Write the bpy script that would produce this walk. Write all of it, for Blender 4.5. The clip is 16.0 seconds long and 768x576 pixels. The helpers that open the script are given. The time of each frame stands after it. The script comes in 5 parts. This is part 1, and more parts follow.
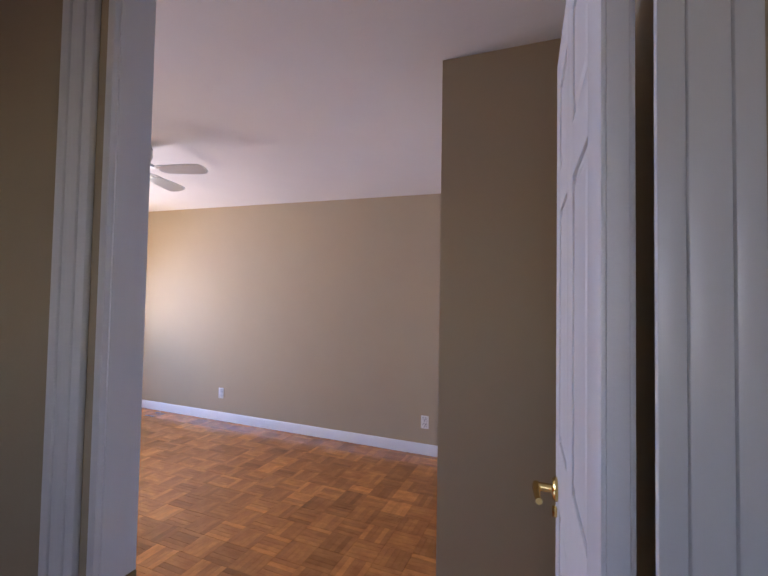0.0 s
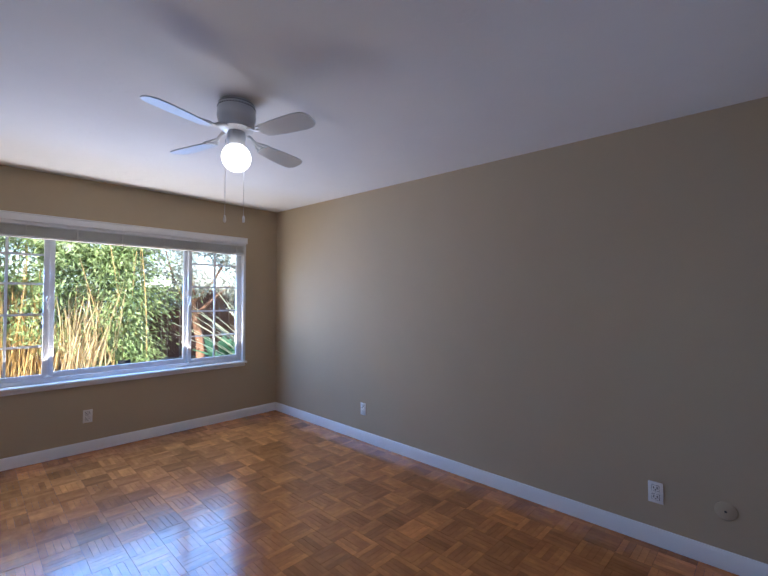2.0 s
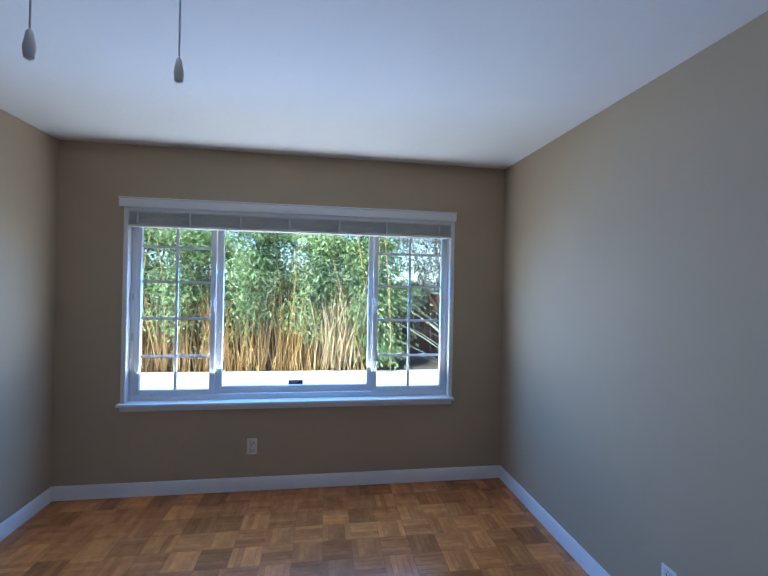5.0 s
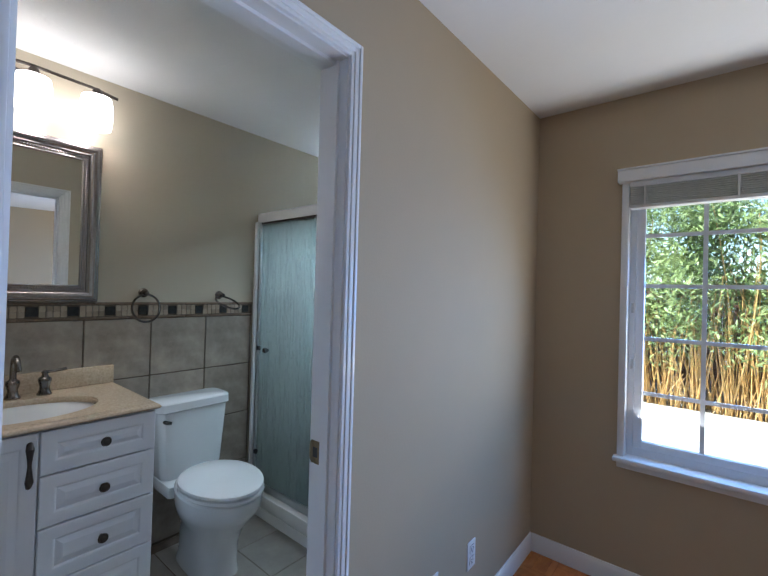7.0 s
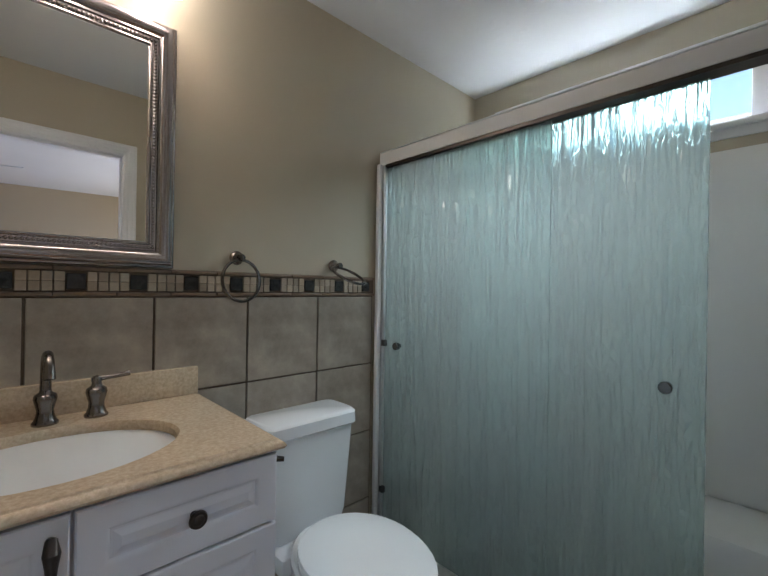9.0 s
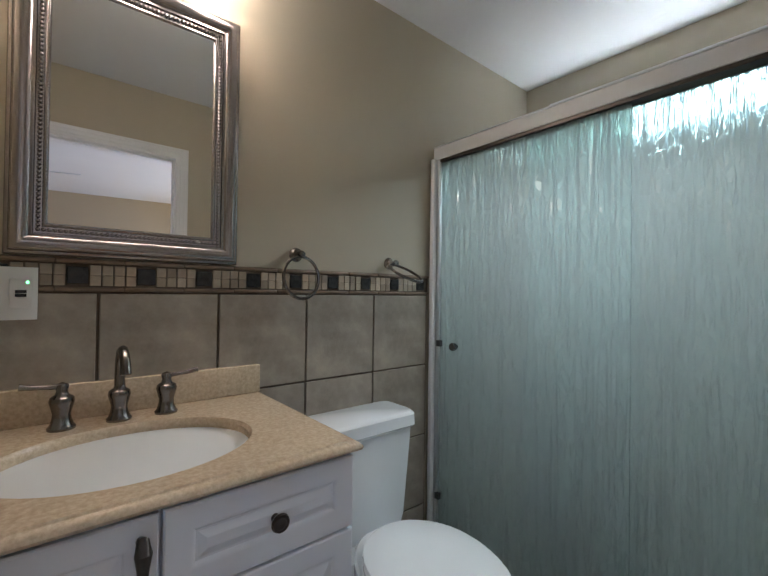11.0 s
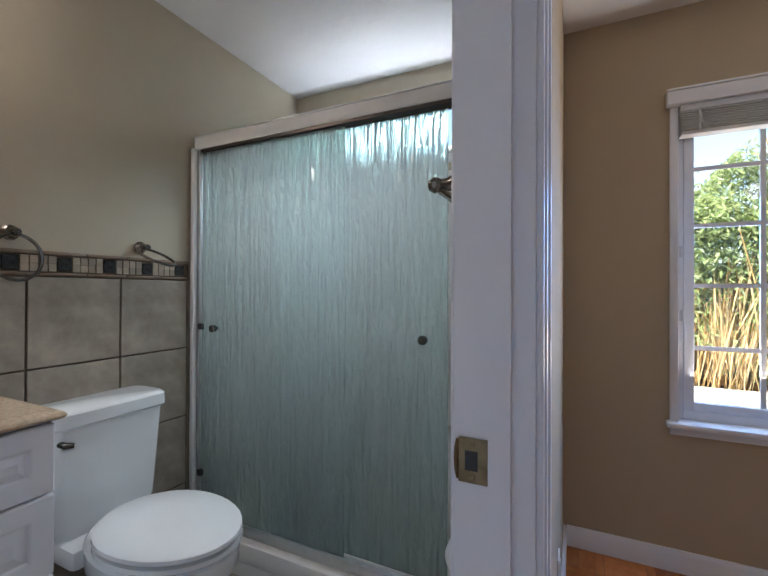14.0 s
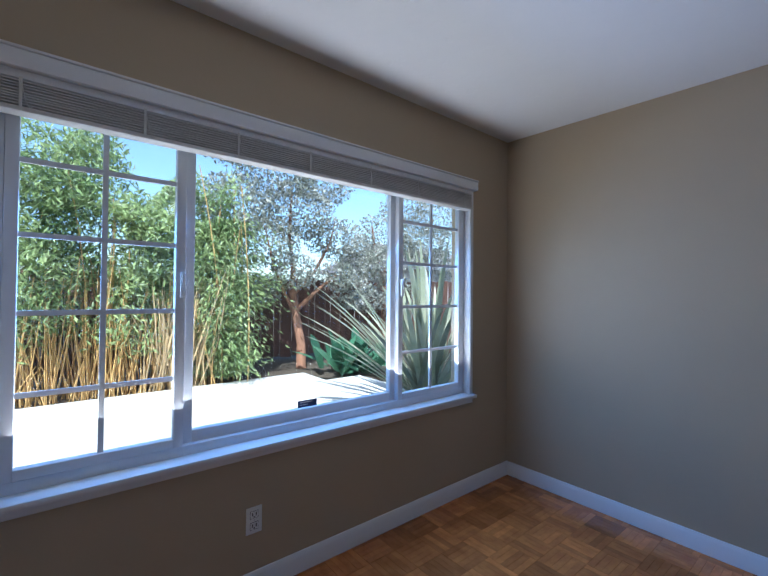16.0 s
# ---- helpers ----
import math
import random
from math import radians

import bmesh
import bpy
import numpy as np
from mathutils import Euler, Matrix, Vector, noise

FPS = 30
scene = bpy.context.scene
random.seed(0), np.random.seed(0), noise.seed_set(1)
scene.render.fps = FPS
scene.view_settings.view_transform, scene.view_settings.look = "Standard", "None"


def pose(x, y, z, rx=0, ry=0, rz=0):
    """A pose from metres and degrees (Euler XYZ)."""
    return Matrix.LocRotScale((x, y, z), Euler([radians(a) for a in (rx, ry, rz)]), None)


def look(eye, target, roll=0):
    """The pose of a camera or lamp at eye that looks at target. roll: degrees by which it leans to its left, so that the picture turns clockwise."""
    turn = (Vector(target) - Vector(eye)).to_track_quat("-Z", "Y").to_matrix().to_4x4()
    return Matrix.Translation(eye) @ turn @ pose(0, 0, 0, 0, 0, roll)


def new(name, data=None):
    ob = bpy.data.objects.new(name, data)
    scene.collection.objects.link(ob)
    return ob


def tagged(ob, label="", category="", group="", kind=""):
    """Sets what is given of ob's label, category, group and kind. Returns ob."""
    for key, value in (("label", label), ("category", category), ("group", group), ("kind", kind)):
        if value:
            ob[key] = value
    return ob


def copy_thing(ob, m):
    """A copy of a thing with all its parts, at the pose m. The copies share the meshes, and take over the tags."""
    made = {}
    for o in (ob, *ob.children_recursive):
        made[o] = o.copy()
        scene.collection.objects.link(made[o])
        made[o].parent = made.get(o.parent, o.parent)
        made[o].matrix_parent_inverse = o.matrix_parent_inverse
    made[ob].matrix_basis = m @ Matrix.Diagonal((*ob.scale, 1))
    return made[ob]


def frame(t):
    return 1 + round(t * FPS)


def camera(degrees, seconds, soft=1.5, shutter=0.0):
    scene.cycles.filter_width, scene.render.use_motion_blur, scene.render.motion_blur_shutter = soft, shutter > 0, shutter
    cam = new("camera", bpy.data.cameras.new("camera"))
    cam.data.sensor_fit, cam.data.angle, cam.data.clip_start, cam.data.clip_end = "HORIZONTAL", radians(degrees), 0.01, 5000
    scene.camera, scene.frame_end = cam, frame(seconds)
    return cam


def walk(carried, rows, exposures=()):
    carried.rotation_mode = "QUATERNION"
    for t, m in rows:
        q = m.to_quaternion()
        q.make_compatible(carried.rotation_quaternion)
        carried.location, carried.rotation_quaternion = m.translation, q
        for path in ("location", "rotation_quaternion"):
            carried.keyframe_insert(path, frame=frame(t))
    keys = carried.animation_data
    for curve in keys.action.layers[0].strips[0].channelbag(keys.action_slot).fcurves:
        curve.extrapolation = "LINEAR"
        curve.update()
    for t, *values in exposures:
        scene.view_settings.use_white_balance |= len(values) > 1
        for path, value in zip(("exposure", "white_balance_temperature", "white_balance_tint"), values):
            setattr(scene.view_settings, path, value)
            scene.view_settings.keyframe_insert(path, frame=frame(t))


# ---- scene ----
cam = camera(87.2, 16.0)
PATH = [
    (0, (4.974, -0.317, 1.364), (4.212, 1.53, 1.428), 1.0),
    (0.5, (4.868, -0.155, 1.32), (3.771, 1.515, 1.396), 0.5),
    (1, (4.677, 0.062, 1.343), (3.392, 1.594, 1.406), 0.0),
    (1.5, (4.562, 0.295, 1.35), (3.207, 1.764, 1.408), -0.2),
    (2, (4.435, 0.533, 1.355), (3.045, 1.97, 1.411), -0.1),
    (2.5, (4.233, 0.77, 1.368), (2.759, 2.121, 1.418), 0.2),
    (3, (4.002, 1.053, 1.385), (2.421, 2.277, 1.432), 0.5),
    (3.2, (3.944, 1.165, 1.386), (2.319, 2.329, 1.44), 0.4),
    (5.3, (2.841, 1.811, 1.468), (0.841, 1.831, 1.487), 1.3),
    (5.5, (2.724, 1.753, 1.45), (0.733, 1.566, 1.48), 1.5),
    (6, (2.487, 1.509, 1.479), (0.6, 0.848, 1.491), 1.8),
    (6.5, (2.381, 1.153, 1.471), (0.674, 0.113, 1.484), 1.9),
    (7, (2.32, 0.787, 1.426), (0.774, -0.482, 1.445), 1.6),
    (7.5, (2.245, 0.465, 1.389), (0.797, -0.914, 1.411), 1.4),
    (8, (2.207, 0.197, 1.393), (0.8, -1.225, 1.387), 1.2),
    (8.5, (2.117, -0.003, 1.328), (0.732, -1.445, 1.32), 1.1),
    (9, (2.076, -0.175, 1.285), (0.696, -1.623, 1.288), 0.9),
    (9.5, (2.054, -0.242, 1.302), (0.774, -1.779, 1.305), 0.9),
    (9.7, (2.07, -0.254, 1.309), (0.833, -1.826, 1.316), 0.8),
    (11.8, (2.129, -0.294, 1.228), (0.756, -1.747, 1.261), 0.8),
    (12, (2.125, -0.294, 1.224), (0.707, -1.704, 1.251), 0.8),
    (12.5, (2.136, -0.291, 1.187), (0.579, -1.546, 1.213), 0.9),
    (13, (2.142, -0.257, 1.156), (0.469, -1.354, 1.178), 0.7),
    (13.5, (2.137, -0.162, 1.153), (0.396, -1.146, 1.169), 0.6),
    (14, (2.117, 0.048, 1.206), (0.309, -0.807, 1.217), 0.2),
    (14.5, (2.029, 0.235, 1.271), (0.106, -0.318, 1.263), 0.0),
    (15, (1.894, 0.415, 1.306), (-0.104, 0.317, 1.315), 0.3),
    (15.5, (1.839, 0.532, 1.322), (-0.083, 1.082, 1.34), 0.5),
    (16, (1.729, 0.612, 1.302), (0.181, 1.878, 1.335), 0.5),
]
EXPOSURES = [(0.0, 2.8, 7500, 30), (0.5, 2.85, 7000, 27), (1.0, 2.5, 6500, 23), (1.5, 2.05, 6250, 19), (2.0, 1.9, 6050, 17), (3.0, 1.8, 5600, 12), (5.5, 1.5, 5050, 6), (6.0, 1.48, 5100, 6),
             (7.0, 1.75, 5800, 9), (7.5, 1.85, 6300, 9), (8.5, 1.7, 6550, 11), (9.0, 1.72, 6600, 12), (13.5, 1.85, 6700, 15), (14.5, 1.72, 6200, 18), (15.5, 1.15, 5350, 13), (16.0, 1.1, 5300, 12)]
walk(cam, [(t, look(eye, target, roll)) for t, eye, target, roll in PATH], EXPOSURES)

# ---- world, sun ----
SUN = Vector((0.50, -0.36, 0.80)).normalized()
world = bpy.data.worlds.new("world")
scene.world = world
world.use_nodes = True
wn = world.node_tree.nodes
wl = world.node_tree.links
sky = wn.new("ShaderNodeTexSky")
sky.sky_type = "NISHITA"
sky.sun_disc = False
sky.sun_elevation = math.asin(SUN.z)
sky.sun_rotation = math.atan2(SUN.x, SUN.y)
wl.new(sky.outputs["Color"], wn["Background"].inputs["Color"])
wn["Background"].inputs["Strength"].default_value = 0.15
sun = new("sun", bpy.data.lights.new("sun", "SUN"))
sun.data.energy = 5.0
sun.data.angle = radians(0.5)
sun.data.color = (1.0, 0.94, 0.85)
sun.matrix_world = look((0, 0, 20), Vector((0, 0, 20)) - SUN)


def opening_lamp(name, loc, tilt, w, h, energy, color, spread=140):
    """Daylight entering at a window's opening; tilt in degrees, up is positive."""
    lp = new(name, bpy.data.lights.new(name, "AREA"))
    lp.data.shape, lp.data.size, lp.data.size_y = "RECTANGLE", w, h
    lp.data.energy, lp.data.color = energy, color
    lp.data.spread = radians(spread)
    t = radians(tilt)
    lp.matrix_world = look(loc, Vector(loc) + Vector((math.cos(t), 0, math.sin(t))))
    return lp


opening_lamp("window_skylight", (-0.13, 1.60, 1.45), -26, 2.2, 0.75, 12.5, (0.20, 0.46, 1.0), 150)
opening_lamp("window_patio_light", (-0.13, 1.60, 0.90), 55, 2.2, 0.3, 7.4, (1.0, 0.95, 0.86), 160)
opening_lamp("bath_window_light", (-0.12, -0.84, 2.13), -66, 1.0, 0.22, 5.0, (0.78, 0.88, 1.0), 105)
hall_day = opening_lamp("hall_window_light", (4.9, -1.66, 1.6), 0, 0.58, 0.58, 0.15, (0.36, 0.60, 1.0))
hall_day.matrix_world = look((4.9, -1.66, 1.6), (4.9, 0.0, 1.4))


# ---- materials ----
def mat(name, color, rough=0.5, metal=0.0, var=0.0, scale=8.0, bump=0.0, bscale=60.0, spec=0.5, coat=0.0, stretch=(1, 1, 1), island=0.0, dark=None, trans=0.0):
    """A painted, stony or metal surface: colour that varies at two scales, grain as bump, gloss that varies a little."""
    m = bpy.data.materials.new(name)
    m.use_nodes = True
    n, l = m.node_tree.nodes, m.node_tree.links
    b = n["Principled BSDF"]
    b.inputs["Base Color"].default_value = (*color, 1)
    b.inputs["Roughness"].default_value = rough
    b.inputs["Metallic"].default_value = metal
    b.inputs["Specular IOR Level"].default_value = spec
    b.inputs["Coat Weight"].default_value = coat
    b.inputs["Coat Roughness"].default_value = 0.08
    b.inputs["Transmission Weight"].default_value = trans
    tc = n.new("ShaderNodeTexCoord")
    mp = n.new("ShaderNodeMapping")
    mp.inputs["Scale"].default_value = stretch
    l.new(tc.outputs["Object"], mp.inputs["Vector"])
    if var or island:
        no = n.new("ShaderNodeTexNoise")
        no.inputs["Scale"].default_value = scale
        no.inputs["Detail"].default_value = 6
        no.inputs["Roughness"].default_value = 0.65
        l.new(mp.outputs["Vector"], no.inputs["Vector"])
        ramp = n.new("ShaderNodeValToRGB")
        d = dark or tuple(c * (1 - var) for c in color)
        ramp.color_ramp.elements[0].position, ramp.color_ramp.elements[1].position = 0.3, 0.7
        ramp.color_ramp.elements[0].color = (*d, 1)
        ramp.color_ramp.elements[1].color = (*color, 1)
        l.new(no.outputs["Fac"], ramp.inputs["Fac"])
        out = ramp.outputs["Color"]
        if island:
            oi = n.new("ShaderNodeObjectInfo")
            ge = n.new("ShaderNodeNewGeometry")
            add = n.new("ShaderNodeMath")
            add.operation = "ADD"
            l.new(oi.outputs["Random"], add.inputs[0])
            l.new(ge.outputs["Random Per Island"], add.inputs[1])
            fr = n.new("ShaderNodeMath")
            fr.operation = "FRACT"
            l.new(add.outputs[0], fr.inputs[0])
            mr = n.new("ShaderNodeMapRange")
            mr.inputs["To Min"].default_value, mr.inputs["To Max"].default_value = 1 - island, 1 + island
            l.new(fr.outputs[0], mr.inputs["Value"])
            hs = n.new("ShaderNodeHueSaturation")
            l.new(out, hs.inputs["Color"])
            l.new(mr.outputs["Result"], hs.inputs["Value"])
            out = hs.outputs["Color"]
        l.new(out, b.inputs["Base Color"])
        rr = n.new("ShaderNodeMapRange")
        rr.inputs["To Min"].default_value, rr.inputs["To Max"].default_value = max(rough - 0.06, 0.02), min(rough + 0.06, 1)
        l.new(no.outputs["Fac"], rr.inputs["Value"])
        l.new(rr.outputs["Result"], b.inputs["Roughness"])
    if bump:
        n2 = n.new("ShaderNodeTexNoise")
        n2.inputs["Scale"].default_value = bscale
        n2.inputs["Detail"].default_value = 4
        l.new(mp.outputs["Vector"], n2.inputs["Vector"])
        bu = n.new("ShaderNodeBump")
        bu.inputs["Strength"].default_value = bump
        bu.inputs["Distance"].default_value = 0.004
        l.new(n2.outputs["Fac"], bu.inputs["Height"])
        l.new(bu.outputs["Normal"], b.inputs["Normal"])
    return m


def glow(name, color, strength):
    m = bpy.data.materials.new(name)
    m.use_nodes = True
    b = m.node_tree.nodes["Principled BSDF"]
    b.inputs["Base Color"].default_value = (*color, 1)
    b.inputs["Emission Color"].default_value = (*color, 1)
    b.inputs["Emission Strength"].default_value = strength
    return m


def clear_glass(name):
    """Thin window glass: clear, with a slight gloss."""
    m = bpy.data.materials.new(name)
    m.use_nodes = True
    n, l = m.node_tree.nodes, m.node_tree.links
    n.remove(n["Principled BSDF"])
    tr, gl, mx = n.new("ShaderNodeBsdfTransparent"), n.new("ShaderNodeBsdfGlossy"), n.new("ShaderNodeMixShader")
    tr.inputs["Color"].default_value = (0.93, 0.97, 0.96, 1)
    gl.inputs["Roughness"].default_value = 0.02
    mx.inputs[0].default_value = 0.05
    l.new(tr.outputs[0], mx.inputs[1])
    l.new(gl.outputs[0], mx.inputs[2])
    l.new(mx.outputs[0], n["Material Output"].inputs["Surface"])
    return m


def bamboo_glass(name):
    """Obscured greenish shower glass, rolled with upright stalks and drips."""
    m = bpy.data.materials.new(name)
    m.use_nodes = True
    n, l = m.node_tree.nodes, m.node_tree.links
    n.remove(n["Principled BSDF"])
    tc = n.new("ShaderNodeTexCoord")

    def noise(scale, detail, lo, hi):
        mp = n.new("ShaderNodeMapping")
        mp.inputs["Scale"].default_value = scale
        l.new(tc.outputs["Object"], mp.inputs["Vector"])
        no = n.new("ShaderNodeTexNoise")
        no.inputs["Scale"].default_value = 1.0
        no.inputs["Detail"].default_value = detail
        l.new(mp.outputs["Vector"], no.inputs["Vector"])
        mr = n.new("ShaderNodeMapRange")
        mr.interpolation_type = "SMOOTHSTEP"
        mr.inputs["From Min"].default_value, mr.inputs["From Max"].default_value = lo, hi
        l.new(no.outputs["Fac"], mr.inputs["Value"])
        return mr.outputs["Result"]

    stalk = noise((1, 36, 1.6), 1.2, 0.44, 0.58)
    drip = noise((1, 95, 9), 2, 0.50, 0.68)
    leaf = n.new("ShaderNodeTexVoronoi")
    leaf.inputs["Scale"].default_value = 1.0
    leaf.feature = "DISTANCE_TO_EDGE"
    lm = n.new("ShaderNodeMapping")
    lm.inputs["Scale"].default_value = (1, 34, 13)
    lm.inputs["Rotation"].default_value = (0.5, 0, 0)
    l.new(tc.outputs["Object"], lm.inputs["Vector"])
    l.new(lm.outputs["Vector"], leaf.inputs["Vector"])
    add1, mixh = n.new("ShaderNodeMath"), n.new("ShaderNodeMath")
    add1.operation = mixh.operation = "MULTIPLY_ADD"
    add1.inputs[1].default_value = 0.32
    l.new(drip, add1.inputs[0])
    l.new(stalk, add1.inputs[2])
    mixh.inputs[1].default_value = 0.9
    l.new(leaf.outputs["Distance"], mixh.inputs[0])
    l.new(add1.outputs[0], mixh.inputs[2])
    bu = n.new("ShaderNodeBump")
    bu.inputs["Strength"].default_value = 1.0
    bu.inputs["Distance"].default_value = 0.020
    l.new(mixh.outputs[0], bu.inputs["Height"])
    ref = n.new("ShaderNodeBsdfRefraction")
    ref.inputs["Color"].default_value = (0.60, 0.74, 0.71, 1)
    ref.inputs["IOR"].default_value = 1.4
    ref.inputs["Roughness"].default_value = 0.012
    tl = n.new("ShaderNodeBsdfTranslucent")
    tl.inputs["Color"].default_value = (0.86, 0.92, 0.90, 1)
    df = n.new("ShaderNodeBsdfDiffuse")
    df.inputs["Color"].default_value = (0.72, 0.79, 0.78, 1)
    gl = n.new("ShaderNodeBsdfGlossy")
    gl.inputs["Roughness"].default_value = 0.12
    for x in (ref, gl):
        l.new(bu.outputs["Normal"], x.inputs["Normal"])
    m1, m2, m3 = (n.new("ShaderNodeMixShader") for _ in range(3))
    m1.inputs[0].default_value = 0.15
    m2.inputs[0].default_value = 0.13
    l.new(ref.outputs[0], m1.inputs[1])
    l.new(tl.outputs[0], m1.inputs[2])
    l.new(m1.outputs[0], m2.inputs[1])
    l.new(df.outputs[0], m2.inputs[2])
    m3.inputs[0].default_value = 0.07
    l.new(m2.outputs[0], m3.inputs[1])
    l.new(gl.outputs[0], m3.inputs[2])
    l.new(m3.outputs[0], n["Material Output"].inputs["Surface"])
    return m


def leafy(name, color, dark):
    """Leaves that let some light through."""
    m = mat(name, color, 0.36, var=0.5, scale=2.5, dark=dark, island=0.45)
    n, l = m.node_tree.nodes, m.node_tree.links
    b = n["Principled BSDF"]
    tl, mx = n.new("ShaderNodeBsdfTranslucent"), n.new("ShaderNodeMixShader")
    src = b.inputs["Base Color"].links[0].from_socket
    l.new(src, tl.inputs["Color"])
    mx.inputs[0].default_value = 0.42
    l.new(b.outputs[0], mx.inputs[1])
    l.new(tl.outputs[0], mx.inputs[2])
    l.new(mx.outputs[0], n["Material Output"].inputs["Surface"])
    return m


TAN = mat("tan wall paint", (0.46, 0.368, 0.250), 0.75, var=0.04, scale=2.5, bump=0.12, bscale=140, spec=0.3)
BATHTAN = mat("beige bathroom paint", (0.50, 0.44, 0.335), 0.33, var=0.04, scale=2.5, bump=0.1, bscale=110, spec=0.4)
CEIL = mat("white textured ceiling", (0.78, 0.77, 0.76), 0.85, var=0.03, scale=3, bump=0.25, bscale=35, spec=0.2)
cn, cl = CEIL.node_tree.nodes, CEIL.node_tree.links
bump_node = next(q for q in cn if q.type == "BUMP")
patch = cn.new("ShaderNodeValToRGB")
patch.color_ramp.elements[0].position, patch.color_ramp.elements[1].position = 0.56, 0.66
src_h = bump_node.inputs["Height"].links[0].from_socket
src_h.node.inputs["Scale"].default_value = 14
src_h.node.inputs["Detail"].default_value = 8
cl.new(src_h, patch.inputs["Fac"])
cl.new(patch.outputs["Color"], bump_node.inputs["Height"])
bump_node.inputs["Strength"].default_value = 0.16
WHITE = mat("white gloss trim paint", (0.80, 0.80, 0.80), 0.30, var=0.03, scale=6, bump=0.05, bscale=50)
DOORWHITE = mat("white door paint", (0.80, 0.80, 0.79), 0.38, var=0.03, scale=6, bump=0.08, bscale=90)
VINYL = mat("white vinyl", (0.76, 0.78, 0.82), 0.35, var=0.03, scale=9)
BLIND = mat("off-white blind slats", (0.70, 0.68, 0.64), 0.5, var=0.08, scale=12)
PLASTIC = mat("white plastic", (0.80, 0.79, 0.76), 0.35, var=0.02, scale=20)
DARK = mat("dark slot", (0.03, 0.03, 0.03), 0.6)
BRASS = mat("polished brass", (0.80, 0.58, 0.22), 0.18, 1.0, var=0.1, scale=30)
AGEDBRASS = mat("aged brass plate", (0.30, 0.22, 0.12), 0.35, 1.0, var=0.4, scale=40)
FANWHITE = mat("white fan enamel", (0.62, 0.65, 0.68), 0.3, var=0.04, scale=15)
NICKEL = mat("brushed nickel", (0.20, 0.18, 0.165), 0.22, 1.0, var=0.08, scale=60)
BRONZE = mat("dark bronze", (0.09, 0.075, 0.065), 0.35, 0.8, var=0.3, scale=50)
SILVER = mat("antique silver frame", (0.40, 0.37, 0.365), 0.24, 1.0, var=0.03, scale=20)
ALU = mat("satin aluminium", (0.62, 0.63, 0.64), 0.32, 0.9, var=0.1, scale=30)
HEADER = mat("pale satin shower header", (0.76, 0.76, 0.745), 0.42, 0.0, var=0.05, scale=12)
CHROME = mat("dark chrome", (0.16, 0.17, 0.17), 0.12, 1.0, var=0.1, scale=40)
MIRROR = mat("mirror", (0.92, 0.93, 0.92), 0.01, 1.0)
CERAMIC = mat("white ceramic", (0.80, 0.82, 0.82), 0.10, var=0.02, scale=4, coat=0.4)
ACRYLIC = mat("white acrylic surround", (0.82, 0.81, 0.78), 0.2, var=0.02, scale=4)
STONE = mat("tan speckled stone", (0.68, 0.545, 0.39), 0.22, var=0.35, scale=110, bump=0.03, bscale=80, dark=(0.47, 0.35, 0.235))
CABINET = mat("white thermofoil cabinet", (0.80, 0.80, 0.83), 0.35, var=0.02, scale=5)
TILE = mat("grey-brown stone tile", (0.44, 0.375, 0.30), 0.34, var=0.35, scale=7, bump=0.5, bscale=16, island=0.10, dark=(0.22, 0.185, 0.15))
FLOORTILE = mat("grey floor tile", (0.40, 0.37, 0.32), 0.3, var=0.3, scale=6, bump=0.1, bscale=25, island=0.08)
GROUT = mat("brown grout", (0.17, 0.13, 0.095), 0.9, var=0.3, scale=40)
MOSAIC = mat("cream mosaic stone", (0.44, 0.355, 0.26), 0.4, var=0.35, scale=28, island=0.28)
PENCIL = mat("brown pencil tile", (0.25, 0.17, 0.11), 0.4, var=0.4, scale=25)
BLACKTILE = mat("black embossed tile", (0.03, 0.03, 0.028), 0.25, var=0.5, scale=60, bump=0.8, bscale=70)
PAPER = mat("toilet paper", (0.85, 0.84, 0.82), 0.9, bump=0.2, bscale=90)
CARD = mat("cardboard core", (0.35, 0.26, 0.17), 0.9)
STICKER = mat("blue sticker", (0.06, 0.08, 0.16), 0.4)
GLASS = clear_glass("clear window glass")
SHOWERGLASS = bamboo_glass("bamboo patterned shower glass")
BULB = glow("lit fan globe", (1.0, 0.97, 0.92), 1.1)
SHADE = glow("lit glass shade", (1.0, 0.93, 0.88), 2.35)
LED = glow("green indicator", (0.1, 1.0, 0.3), 2.0)
